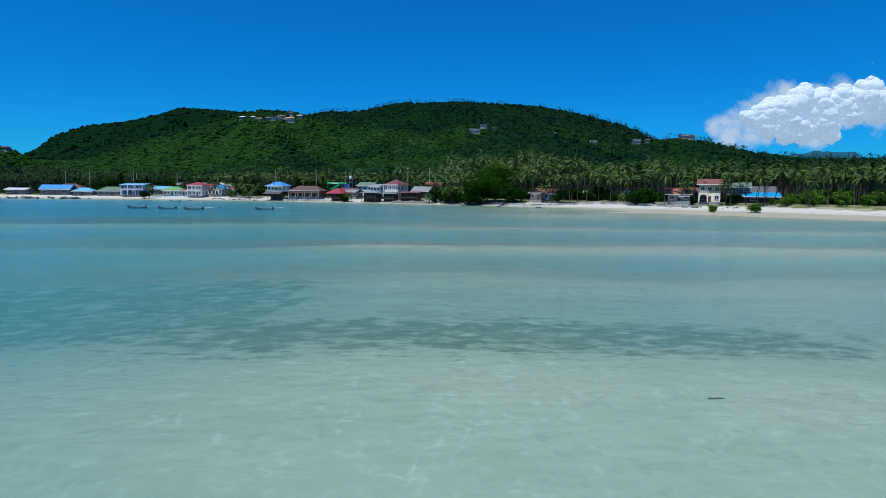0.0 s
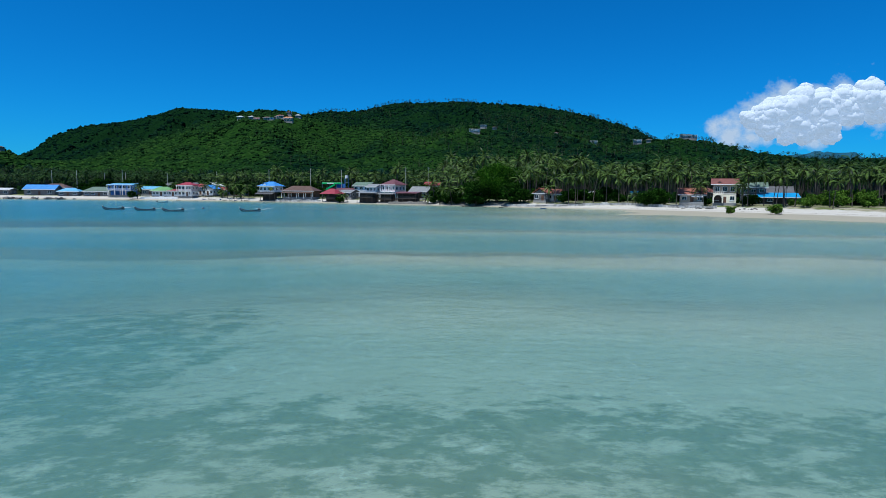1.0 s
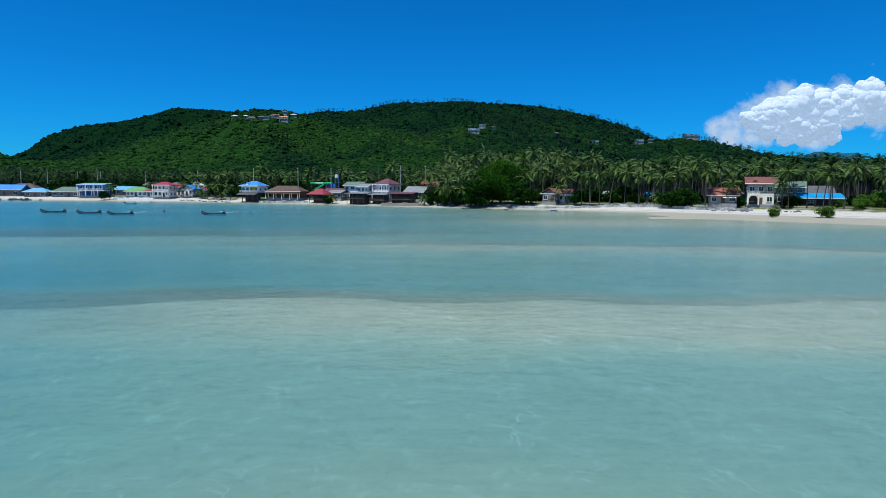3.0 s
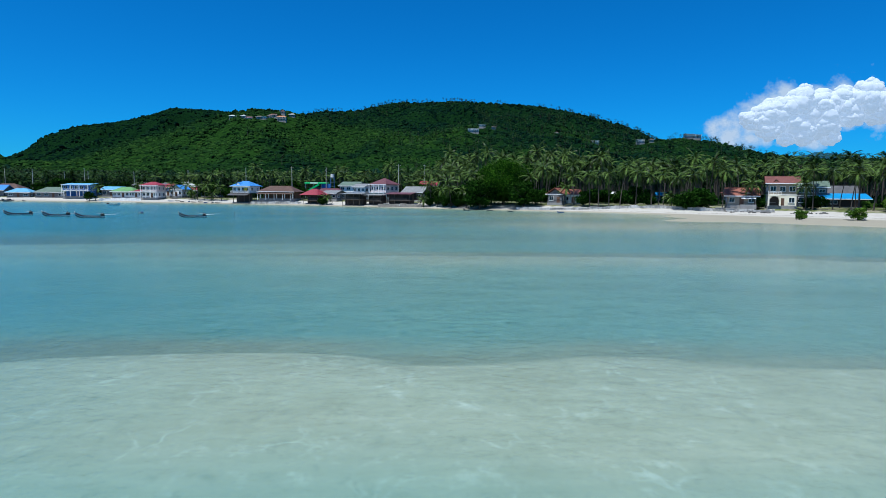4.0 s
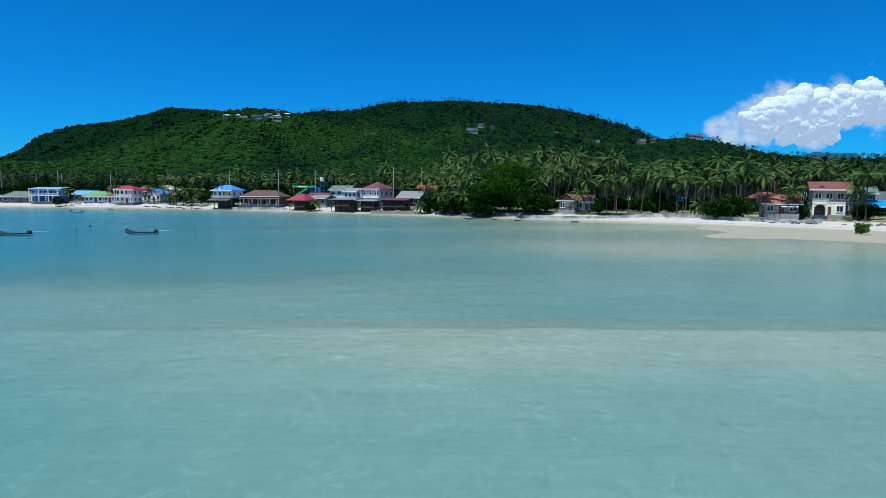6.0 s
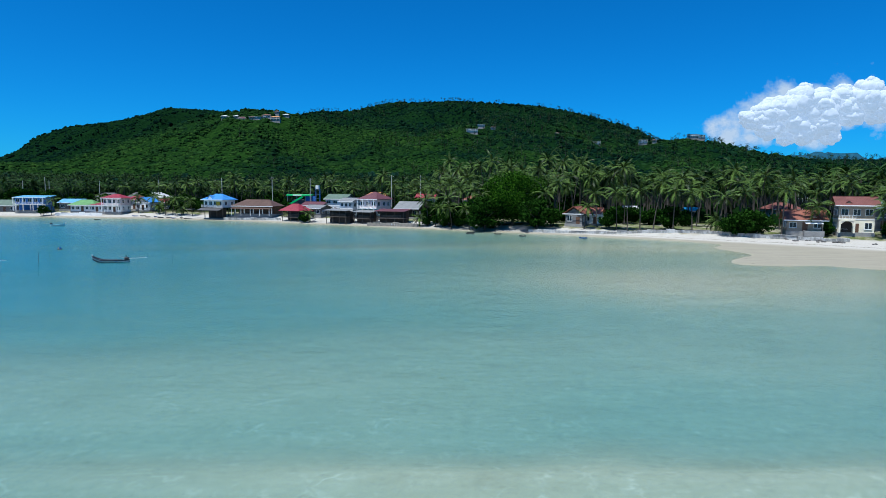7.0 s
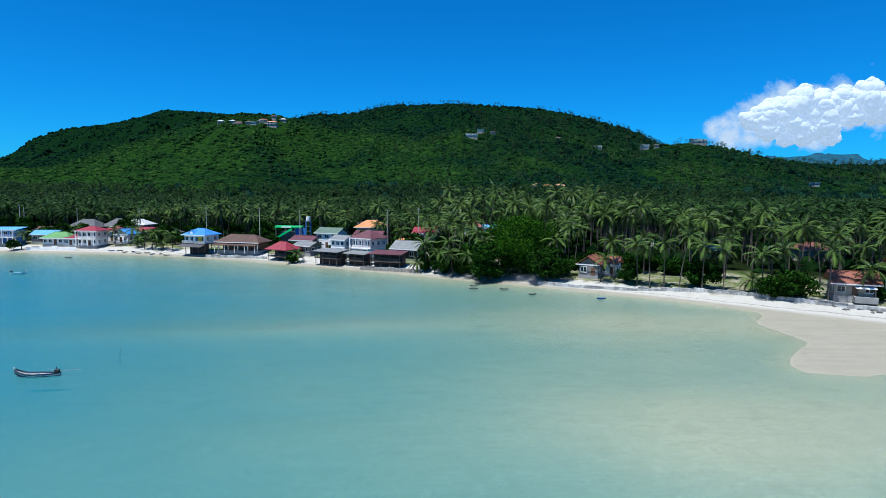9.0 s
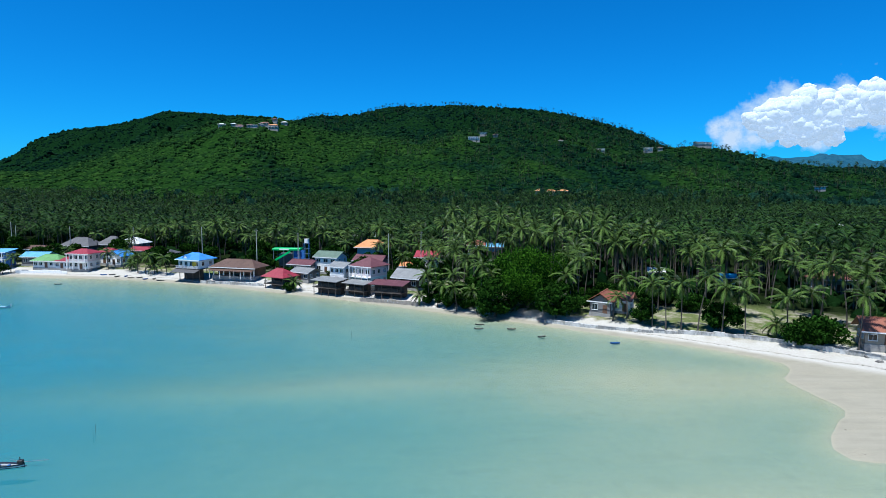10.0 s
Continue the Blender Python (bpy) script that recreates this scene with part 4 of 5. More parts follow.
house("long boathouse with a blue-grey roof", (-174.0, 260.0), 10, 15.0, 9.0, (3.0,), "blue-grey sheet roof", "gable", R_BLUE, GREYWALL, rise=2.6)
house("brown-roofed house behind the boathouse", (-176.0, 272.0), 10, 13.0, 9.0, (3.4,), "dark brown roof", "hip", R_BROWN, GREYWALL, rise=2.4)
house("white boathouse with a flat pale roof", (-190.0, 258.0), 10, 10.0, 8.0, (2.6,), "pale flat roof", "gable", R_WHITE, GREYWALL, rise=1.0)

house("house with a faded red roof deep in the palm grove", (-85.0, 372.0), -6, 8.0, 7.0, (4.4,), "faded red roof", "hip", R_RED, GREYWALL, rise=2.6)
house("house with a red roof half hidden by palms", (-71.5, 384.0), 4, 8.0, 7.0, (4.4,), "red roof", "hip", R_RED, GREYWALL, rise=2.4)
house("low white building with a long row of windows", (-35.0, 366.0), -2, 22.0, 8.0, (4.8,), "pale flat roof", "flat", R_WHITE, WHITE, windows=9)
house("white-framed house above the far palms", (196.0, 372.0), -18, 16.0, 9.0, (4.2, 3.4), "pale flat roof", "flat", R_WHITE, WHITE, open_ground=True, windows=5)

# ---- green canopy building with its chute ----
x, y = at(-47.0, 257.0)
green = tagged(new("canopy_building"), "open blue steel building with a bright green canopy and chute", "building")
green.matrix_world = pose(x, y, 3.0, 0, 0, -2) @ Matrix.Scale(0.8, 4)
TAKEN.append((x, y + 3, 9))
part("wall", block(-4.5, 6.0, 2.0, 8.0, 0, 6.0), GREYWALL, green)
part("canopy", block(-6.8, 6.6, -0.4, 4.0, 7.9, 8.9, None, 0.1), GREENPAINT, green, "bright green canopy edge")
part("sign", block(-3.4, 1.2, -0.48, -0.4, 8.1, 8.7), TRIM, green, "white sign board on the canopy")
for px in (-6.4, -1.5, 3.0, 6.2):
    part("column", block(px - 0.15, px + 0.15, 0.2, 0.5, -0.5, 7.9), STEEL, green)
part("blue_panel", block(3.2, 8.4, 0.6, 0.8, 3.0, 8.0), BLUEWALL, green, "blue sheet cladding")
bm = block(-5.5, 5.5, -0.7, 0.7, 0, 0.25)
block(-5.5, 5.5, -0.8, -0.65, 0, 0.9, bm)
block(-5.5, 5.5, 0.65, 0.8, 0, 0.9, bm)
chute = part("chute", bm, GREENPAINT, green, "bright green sloping chute")
chute.matrix_basis = pose(-2.6, -1.6, 4.3, 0, -30, 0)
for px, h in ((-5.0, 2.7), (-1.0, 5.0)):
    part("chute_post", block(px - 0.1, px + 0.1, -1.7, -1.5, -0.5, h), STEEL, green)
tower = tagged(new("lattice_tower"), "short blue and white steel lattice tower", "tower")
tower.matrix_world = pose(*at(-40.6, 256.0), 2.9)
for sx in (-1, 1):
    for sy in (-1, 1):
        part("leg", block(sx * 0.9 - 0.07, sx * 0.9 + 0.07, sy * 0.9 - 0.07, sy * 0.9 + 0.07, -0.5, 9.5), BLUEWALL, tower)
for k in range(5):
    bm = bmesh.new()
    for sy in (-0.9, 0.9):
        block(-0.9, 0.9, sy - 0.05, sy + 0.05, 1.5 + 1.9 * k, 1.62 + 1.9 * k, bm)
        block(sy - 0.05, sy + 0.05, -0.9, 0.9, 1.5 + 1.9 * k, 1.62 + 1.9 * k, bm)
    part("brace", bm, STEEL, tower)
part("tank", post(0, 0, 9.5, 11.0, 0.9, None, 14), TRIM, tower, "white water tank")

# ---- villas on the hill ----
VILLAS = ((-335, 1280, 18, 4), (-361, 1313, 16, 3), (-388, 1300, 13, 1), (-414, 1314, 14, 1), (-443, 1292, 12, 0), (-375, 1345, 15, 2), (-330, 1345, 12, 0), (-400, 1272, 13, 2),
          (71, 1330, 24, 5), (92, 1352, 14, 5), (118, 1352, 10, 1), (357, 1400, 18, 5), (436, 1320, 16, 5), (462, 1325, 10, 1), (543, 1320, 22, 5), (566, 1335, 16, 5), (262, 1370, 9, 1), (-720, 905, 9, 1), (-688, 915, 8, 1), (600, 1010, 12, 5), (150, 880, 13, 6), (135, 886, 9, 6), (167, 884, 12, 6), (-352, 1290, 10, 1), (-372, 1283, 9, 5), (-428, 1318, 9, 0), (-346, 1330, 9, 2))
for vx, vy, vw, style in VILLAS:
    TAKEN.append((vx, vy - 8, 9))
    roofs = (R_WHITE, R_BROWN, R_MAROON, R_TERRA, R_ORANGE, R_WHITE, R_ORANGE)
    villa = house(("pale-roofed", "brown-roofed", "maroon-roofed", "terracotta-roofed", "pink-roofed", "modern flat-roofed", "orange-roofed")[style] + " villa on the forested hillside", (vx / S, vy / S), 0, vw, 9.0, (3.2, 3.0) if vw > 15 else (3.2,), "",
                  "flat" if style == 5 else "hip", roofs[style], WHITE if style == 5 else BEIGE, over=1.5, windows=5, balcony=vw > 15, name="villa", category="villa", side_windows=1, z=float(height_of(np.array([vx]), np.array([vy]))[0]) + (5.0 if style == 5 else 2.6))

# ---- plants ----
rng = np.random.default_rng(7)


def frond(length, lift, droop, pairs, wide, seed):
    """One palm frond along +x: an arching rib with a fringe of leaflets joined to it. Arrays of points and triangles."""
    r = random.Random(seed)
    pts, tris = [], []
    def mid(t):
        bend = lift - droop * 2.1 * t
        x = length * t * (math.cos(lift) + math.cos(bend)) / 2
        z = length * t * (math.sin(lift) + math.sin(bend)) / 2
        return x, z
    rib = [mid(0.08 + 0.92 * k / pairs) for k in range(pairs + 1)]
    pts += [(x, 0.0, z) for x, z in rib]
    twist = r.uniform(-0.3, 0.3)
    for k in range(pairs):
        (x0, z0), (x1, z1) = rib[k], rib[k + 1]
        reach = wide * math.sin(math.pi * min(1, 0.22 + 0.70 * (k + 0.5) / pairs)) * r.uniform(0.8, 1.15)
        for side in (-1, 1):
            hang = 0.42 + 0.3 * k / pairs + side * twist
            pts.append((x1 + (x1 - x0) * 0.9, side * reach * math.cos(hang), z1 + (z1 - z0) * 0.9 - reach * math.sin(hang)))
            n = len(pts) - 1
            tris.append((k, k + 1, n) if side > 0 else (k + 1, k, n))
    n = len(pts)
    x0, z0 = mid(0)
    pts += [(x0, -0.07, z0), (x0, 0.07, z0)]
    tris.append((n, n + 1, 1))
    return np.array(pts), np.array(tris)


def crown_arrays(count, length, pairs, wide, seed):
    r = random.Random(seed)
    cos, fs, n = [], [], 0
    for k in range(count):
        lift = radians(72 - 104 * (k + 0.5) / count + r.uniform(-10, 10))
        co, tr = frond(length * r.uniform(0.85, 1.1), lift, r.uniform(0.40, 0.72), pairs, wide, seed * 100 + k)
        a = k * 2.399 + r.uniform(-0.25, 0.25)
        c, s = math.cos(a), math.sin(a)
        co = np.c_[co[:, 0] * c - co[:, 1] * s, co[:, 0] * s + co[:, 1] * c, co[:, 2]]
        cos.append(co)
        fs.append(tr + n)
        n += len(co)
    return np.concatenate(cos), np.concatenate(fs)


def trunk_arrays(height, lean, r0, r1, sides, segs):
    pts, faces = [], []
    for k in range(segs + 1):
        t = k / segs
        q = r0 + (r1 - r0) * t + (0.10 * (1 - t * 6) if t < 0.16 else 0)
        for j in range(sides):
            a = math.tau * j / sides
            pts.append((lean * t ** 1.7 + q * math.cos(a), q * math.sin(a), height * t - (0.5 if k == 0 else 0)))
    for k in range(segs):
        for j in range(sides):
            a, b = k * sides + j, k * sides + (j + 1) % sides
            faces += [(a, b, b + sides), (a, b + sides, a + sides)]
    return np.array(pts), np.array(faces)


def palm(height, lean, seed):
    """A coconut palm: bowed trunk, crown of fronds, nuts."""
    top = tagged(new("palm_tree"), "tall coconut palm with a slender grey trunk", "palm tree", "coconut palms")
    co, fs = trunk_arrays(height, lean, 0.15, 0.10, 7, 7)
    tr = new("trunk", mesh_from("trunk", co, fs, BARK, True))
    tr.parent = top
    co, fs = crown_arrays(23, 4.3, 13, 0.72, seed)
    cr = new("crown", mesh_from("crown", co + np.array((lean, 0, height)), fs, PALM_LEAF))
    cr.parent = top
    bm = bmesh.new()
    for k in range(7):
        a = k * 0.9
        bmesh.ops.create_icosphere(bm, subdivisions=1, radius=0.16, matrix=Matrix.Translation((lean + 0.3 * math.cos(a), 0.3 * math.sin(a), height - 0.3 - 0.12 * (k % 2))))
    part("fruit", bm, NUT, top, "bunch of green-brown coconuts")
    return top


NUT = plain("coconut", (0.16, 0.15, 0.05), 0.6, 8, 0.3)
palms = [palm(h, l, k) for k, (h, l) in enumerate(((9.6, 0.9), (10.8, -1.3), (8.2, 1.8), (10.2, 0.4), (6.8, 1.3), (12.2, 2.0), (3.2, 0.2)))]


def free(x, y, margin=0.0):
    return all((x - a) ** 2 + (y - b) ** 2 > (r + margin) ** 2 for a, b, r in TAKEN)


def ground_at(x, y):
    return float(height_of(np.array([x]), np.array([y]))[0])


KNOWN = ((38.5, 185.8, 0), (40.0, 183.2, 1), (42.4, 182.4, 3), (44.8, 181.2, 5), (48.0, 179.0, 3), (51.4, 177.8, 0), (55.8, 176.3, 6), (61.1, 175.0, 0), (64.8, 169.6, 3), (57.8, 176.6, 2), (43.8, 197.1, 3),
         (58.9, 208.6, 1), (58.0, 190.6, 0), (26.4, 196.5, 2), (3.2, 203.0, 4), (7.4, 200.4, 4), (-0.9, 206.6, 4), (-2.8, 209.8, 2), (-4.9, 209.2, 6), (32.6, 190.2, 4), (35.6, 191.0, 2), (71.4, 168.0, 4), (79.5, 162.6, 4), (84, 160.5, 1), (87, 157, 3), (-101, 256.5, 4), (-97, 257.5, 4),
         (-93, 254.8, 6), (-90, 252.5, 4), (-87, 251, 4), (-84, 250.5, 6), (-80, 249.5, 4), (-37, 226.5, 6), (-116.5, 262.5, 4), (-128.5, 253.8, 4), (3, 208, 2), (8.5, 206, 3), (5, 214, 0), (-1, 214, 1), (11, 203, 0))
used = set()
for x, y, k in KNOWN:
    x, y = at(x, y)
    m = pose(x, y, ground_at(x, y) - 0.1, 0, 0, rng.uniform(0, 360)) @ Matrix.Scale(rng.uniform(0.9, 1.08), 4)
    if k not in used:
        used.add(k)
        palms[k].matrix_world = m
    else:
        copy_thing(palms[k], m)
# loose stand behind the shore
made = 0
spots = []
for _ in range(9000):
    if made >= 258:
        break
    x = rng.uniform(-150, 175)
    y = rng.uniform(180, 400)
    s = inland_of(np.array([x]), np.array([y]))[0]
    park = 40 < x < 84
    lo = 40 if park else 16
    if x < -8:
        lo = 34
    if 13 < x < 34 and s < 40:
        continue
    if not lo < s < 95 or not free(x, y, 0.5) or any((x - a) ** 2 + (y - b) ** 2 < 19 for a, b in spots):
        continue
    if x < -8 and rng.random() < 0.55:
        continue
    spots.append((x, y))
    k = int(rng.choice([0, 1, 2, 3, 5, 4] if x < 0 else [0, 1, 3, 5]))
    tall = rng.uniform(0.9, 1.3) if x < 0 else rng.uniform(1.05, 1.35) + 0.35 * float(smooth(28, 60, s))
    tall *= 1 - 0.30 * float(smooth(60, 115, x))
    copy_thing(palms[k], pose(x, y, ground_at(x, y) - 0.1, 0, 0, rng.uniform(0, 360)) @ Matrix.Scale(1.0, 4) @ Matrix.Diagonal((min(tall, 1.15), min(tall, 1.15), tall, 1)))
    made += 1


def scatter(n, x0, x1, y0, y1, accept, seed):
    g = np.random.default_rng(seed)
    x, y = g.uniform(x0, x1, n), g.uniform(y0, y1, n)
    keep = accept(x, y)
    return x[keep], y[keep], g


def open_ground(x, y, margin=1.0):
    ok = np.ones(len(x), bool)
    for a, b, r in TAKEN:
        ok &= (x - a) ** 2 + (y - b) ** 2 > (r + margin) ** 2
    return ok


def in_grove(lo, hi):
    def test(x, y):
        s = inland_of(x, y)
        return (s > lo) & (s < hi) & (np.abs(x) < 0.92 * y + 60) & (hills(x, y) < 16) & open_ground(x, y)
    return test


def palm_stuff(name, label, xs, ys, g, count, length, pairs, wide, seeds, hmin, hmax):
    """A grove of palms as one object."""
    allco, allf, off = [], [], 0
    z = height_of(xs, ys)
    for k in range(seeds):
        sel = np.arange(len(xs)) % seeds == k
        n = int(sel.sum())
        h = g.uniform(hmin, hmax, n) + 4.0 * smooth(-30, 30, xs[sel]) * smooth(400, 300, ys[sel])
        co, fs = crown_arrays(count, length, pairs, wide, 40 + k)
        pts, f = spread(co, fs, np.c_[xs[sel], ys[sel], z[sel] + h], g.uniform(0, 6.28, n), g.uniform(0.8, 1.12, n))
        allco.append(pts), allf.append(f + off)
        off += len(pts)
    me = mesh_from(name, np.concatenate(allco), np.concatenate(allf), SHADED_GROVE_LEAF)
    tagged(new(name, me), label, "palms", kind="stuff")
    co, fs = trunk_arrays(1.0, 0.0, 0.17, 0.12, 3, 1)
    n = len(xs)
    pts, f = spread(co, fs, np.c_[xs, ys, z], g.uniform(0, 6.28, n), np.ones(n), (hmin + hmax) / 2 + 4.0 * smooth(-30, 30, xs) * smooth(400, 300, ys))
    tagged(new(name + "_trunks", mesh_from(name, pts, f, BARK)), "pale trunks of the palm grove", "palm trunks", kind="stuff")


x, y, g = scatter(6000, -260, 300, 190, 480, in_grove(62, 190), 11)
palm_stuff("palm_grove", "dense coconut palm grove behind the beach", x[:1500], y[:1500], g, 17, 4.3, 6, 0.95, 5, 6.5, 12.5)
x, y, g = scatter(42000, -900, 900, 300, 1000, in_grove(170, 720), 12)
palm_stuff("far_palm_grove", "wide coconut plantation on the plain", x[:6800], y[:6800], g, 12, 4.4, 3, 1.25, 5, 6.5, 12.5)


def clump_arrays(seed, sub, cut=-0.45):
    """A ragged half dome of foliage."""
    bm = bmesh.new()
    bmesh.ops.create_icosphere(bm, subdivisions=sub, radius=1.0)
    bmesh.ops.delete(bm, geom=[v for v in bm.verts if v.co.z < cut], context="VERTS")
    for v in bm.verts:
        v.co *= 1 + 0.55 * noise.noise(v.co * 2.7 + Vector((seed * 9.1, 0, 0)))
    bm.verts.index_update()
    co = np.array([v.co for v in bm.verts])
    fs = np.array([[v.index for v in f.verts] for f in bm.faces])
    bm.free()
    return co, fs


def clump_stuff(name, label, xs, ys, radius, tall, mat, sub, seed, sink=0.3):
    g = np.random.default_rng(seed)
    z = height_of(xs, ys)
    allco, allf, off = [], [], 0
    for k in range(4):
        sel = np.arange(len(xs)) % 4 == k
        co, fs = clump_arrays(seed + k, sub)
        r = radius[sel]
        pts, f = spread(co, fs, np.c_[xs[sel], ys[sel], z[sel] - sink * r], g.uniform(0, 6.28, len(r)), r, r * tall[sel])
        allco.append(pts), allf.append(f + off)
        off += len(pts)
    return tagged(new(name, mesh_from(name, np.concatenate(allco), np.concatenate(allf), mat)), label, "forest", kind="stuff")


def on_hill(x, y):
    return (hills(x, y) > 9) & (np.abs(x) < 0.86 * y + 80) & open_ground(x, y, 2)


x1, y1, g = scatter(40000, -1300, 1250, 740, 1480, on_hill, 21)
x2, y2, g = scatter(26000, -1900, 1900, 1480, 2150, on_hill, 22)
x3, y3, g = scatter(9000, -2400, 300, 2150, 2800, on_hill, 23)
hx, hy = np.concatenate([x1, x2, x3]), np.concatenate([y1, y2, y3])
hr = np.random.default_rng(5).gamma(5, 0.66, len(hx)) * np.interp(hy, [740, 1480, 2150, 2800, 4500], [0.80, 1.0, 1.2, 1.35, 6.0])
ht = np.random.default_rng(6).uniform(0.8, 1.35, len(hx))
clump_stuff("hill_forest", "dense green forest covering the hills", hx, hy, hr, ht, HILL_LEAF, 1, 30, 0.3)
x, y, g = scatter(5000, -500, 500, 240, 900, in_grove(45, 700), 25)
x, y = x[:2200], y[:2200]
clump_stuff("undergrowth", "bushes and young trees painted dark with the shade under the palms", x, y, g.uniform(1.2, 3.4, len(x)), g.uniform(0.9, 1.6, len(x)), SHADED_SHRUB_LEAF, 2, 50)


x, y, g = scatter(5000, -200, 260, 190, 440, in_grove(40, 150), 26)
x, y = x[:1000], y[:1000]
clump_stuff("grove_shrubs", "shrubs and saplings painted dark with the shade between the palm trunks", x, y, g.uniform(1.0, 2.6, len(x)), g.uniform(0.9, 1.8, len(x)), SHADED_SHRUB_LEAF, 2, 61)
FOOT_LEAF = leafy("foothill_leaves", (0.0015, 0.008, 0.006), (0.012, 0.036, 0.022), 0.6, 0.0)
x, y, g = scatter(3000, -800, 800, 600, 1000, lambda x, y: (hills(x, y) > 3) & (hills(x, y) < 22) & (fbm(x / 60, y / 60, 83, 2) > 0.5), 28)
x, y = x[:420], y[:420]
clump_stuff("foothill_trees", "dark bluish trees along the foot of the hills", x, y, g.uniform(4.0, 7.5, len(x)), g.uniform(1.1, 1.7, len(x)), FOOT_LEAF, 3, 56)
x, y, g = scatter(9000, -1200, 1200, 760, 2100, lambda x, y: (hills(x, y) > 9) & (np.abs(x) < 0.86 * y + 80) & (fbm(x / 260, y / 260, 71, 3) + 0.0003 * x > 0.56), 27)
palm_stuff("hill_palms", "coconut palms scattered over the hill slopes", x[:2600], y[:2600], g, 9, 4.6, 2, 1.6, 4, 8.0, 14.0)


def leaf_cloud(centres, radii, per, size, seed):
    """Many small tilted leaf cards gathered round clump centres."""
    g = np.random.default_rng(seed)
    n = len(centres) * per
    c = np.repeat(centres, per, 0)
    r = np.repeat(radii, per)
    v = g.normal(size=(n, 3))
    v /= np.linalg.norm(v, axis=1)[:, None]
    p = c + v * (r * g.uniform(0.55, 1.05, n))[:, None] * np.array((1, 1, 0.75))
    a = g.normal(size=(n, 3))
    a /= np.linalg.norm(a, axis=1)[:, None]
    b = np.cross(a, v + g.normal(size=(n, 3)) * 0.4)
    b /= np.linalg.norm(b, axis=1)[:, None]
    s = (size * g.uniform(0.6, 1.3, n))[:, None]
    q = np.stack([p - a * s, p + b * s * 0.6, p + a * s, p - b * s * 0.6], 1).reshape(-1, 3)
    return q, np.arange(n * 4).reshape(-1, 4)


def limb(bm, a, b, r0, r1, sides=6):
    a, b = Vector(a), Vector(b)
    m = (b - a).to_track_quat("Z", "Y").to_matrix()
    ring = [[bm.verts.new(p + m @ Vector((r * math.cos(k * math.tau / sides), r * math.sin(k * math.tau / sides), 0))) for k in range(sides)] for p, r in ((a, r0), (b, r1))]
    for k in range(sides):
        bm.faces.new((ring[0][k], ring[0][(k + 1) % sides], ring[1][(k + 1) % sides], ring[1][k]))


def tree(label, height, spread_r, clumps, per, size, mat, seed, low=0.25, category="tree", name="tree", group=""):
    """A broad-leaved tree: trunk, limbs, crown of leaves with gaps."""
    g = np.random.default_rng(seed)
    top = tagged(new(name), label, category, group)
    bm = bmesh.new()
    fork = height * 0.35
    limb(bm, (0, 0, -0.5), (0.2, 0, fork), height * 0.035, height * 0.026, 8)
    u = g.normal(size=(clumps, 3))
    u /= np.linalg.norm(u, axis=1)[:, None]
    rr = g.uniform(0.45, 1.0, clumps) ** 0.6
    c = u * rr[:, None] * np.array((spread_r * 0.8, spread_r * 0.8, height * (1 - low) / 2 * 0.82))
    c[:, 2] += height * (low + (1 - low) / 2)
    c[:, :2] *= (1 + 0.35 * np.sin(np.arctan2(c[:, 1], c[:, 0]) * 3 + seed))[:, None]
    for k in range(0, clumps, max(1, clumps // 9)):
        mid = (c[k] * np.array((0.5, 0.5, 0.5))) + np.array((0, 0, fork * 0.5))
        limb(bm, (0.2, 0, fork * 0.9), mid, height * 0.016, height * 0.011)
        limb(bm, mid, c[k], height * 0.011, height * 0.004)
    part("trunk", bm, BARK, top)
    co, fs = leaf_cloud(c, g.uniform(0.20, 0.36, clumps) * spread_r, per, size, seed)
    cr = new("crown", mesh_from("crown", co, fs, mat))
    cr.parent = top
    return top


def put(ob, x, y, turn=0.0, size=1.0, dz=0.0):
    x, y = at(x, y)
    ob.matrix_world = pose(x, y, ground_at(x, y) + dz, 0, 0, turn) @ Matrix.Scale(size, 4)
    return ob


put(tree("large spreading fresh green tree at the edge of the beach", 17.0, 10.0, 150, 190, 0.25, BRIGHT_LEAF, 1, 0.02), 18.0, 202.0)
put(tree("broad dark tree leaning over the sand", 10.5, 7.0, 65, 110, 0.34, TREE_LEAF, 2, 0.0), 11.0, 198.5)
put(tree("lower bright green tree beside the big one", 9.5, 5.5, 50, 110, 0.34, TREE_LEAF, 3, 0.0), 22.6, 194.5)
round_tree = put(tree("dense round dark green sea-almond tree", 6.2, 4.2, 40, 90, 0.34, TREE_LEAF, 4, 0.1), 48.6, 181.4)
bushy = put(tree("wide low dark green tree over the sea wall", 6.5, 5.5, 50, 90, 0.36, TREE_LEAF, 5, 0.0), 60.6, 173.4)
for x, y, s in ((58.0, 173.6, 0.72), (37.6, 188.2, 0.75), (72.6, 169.3, 0.45), (82.5, 164.5, 0.6), (-38.4, 226.0, 0.5), (3.5, 208, 1.0), (-1, 212, 0.9), (8, 207, 1.1), (1.0, 206.0, 0.7), (5.0, 204.0, 0.7), (-3, 209.5, 0.5), (27.0, 197.0, 0.8), (10, 212, 1.2)):
    copy_thing(bushy if x > 56 else round_tree, pose(*at(x, y), ground_at(*at(x, y)), 0, 0, rng.uniform(0, 360)) @ Matrix.Scale(s, 4))
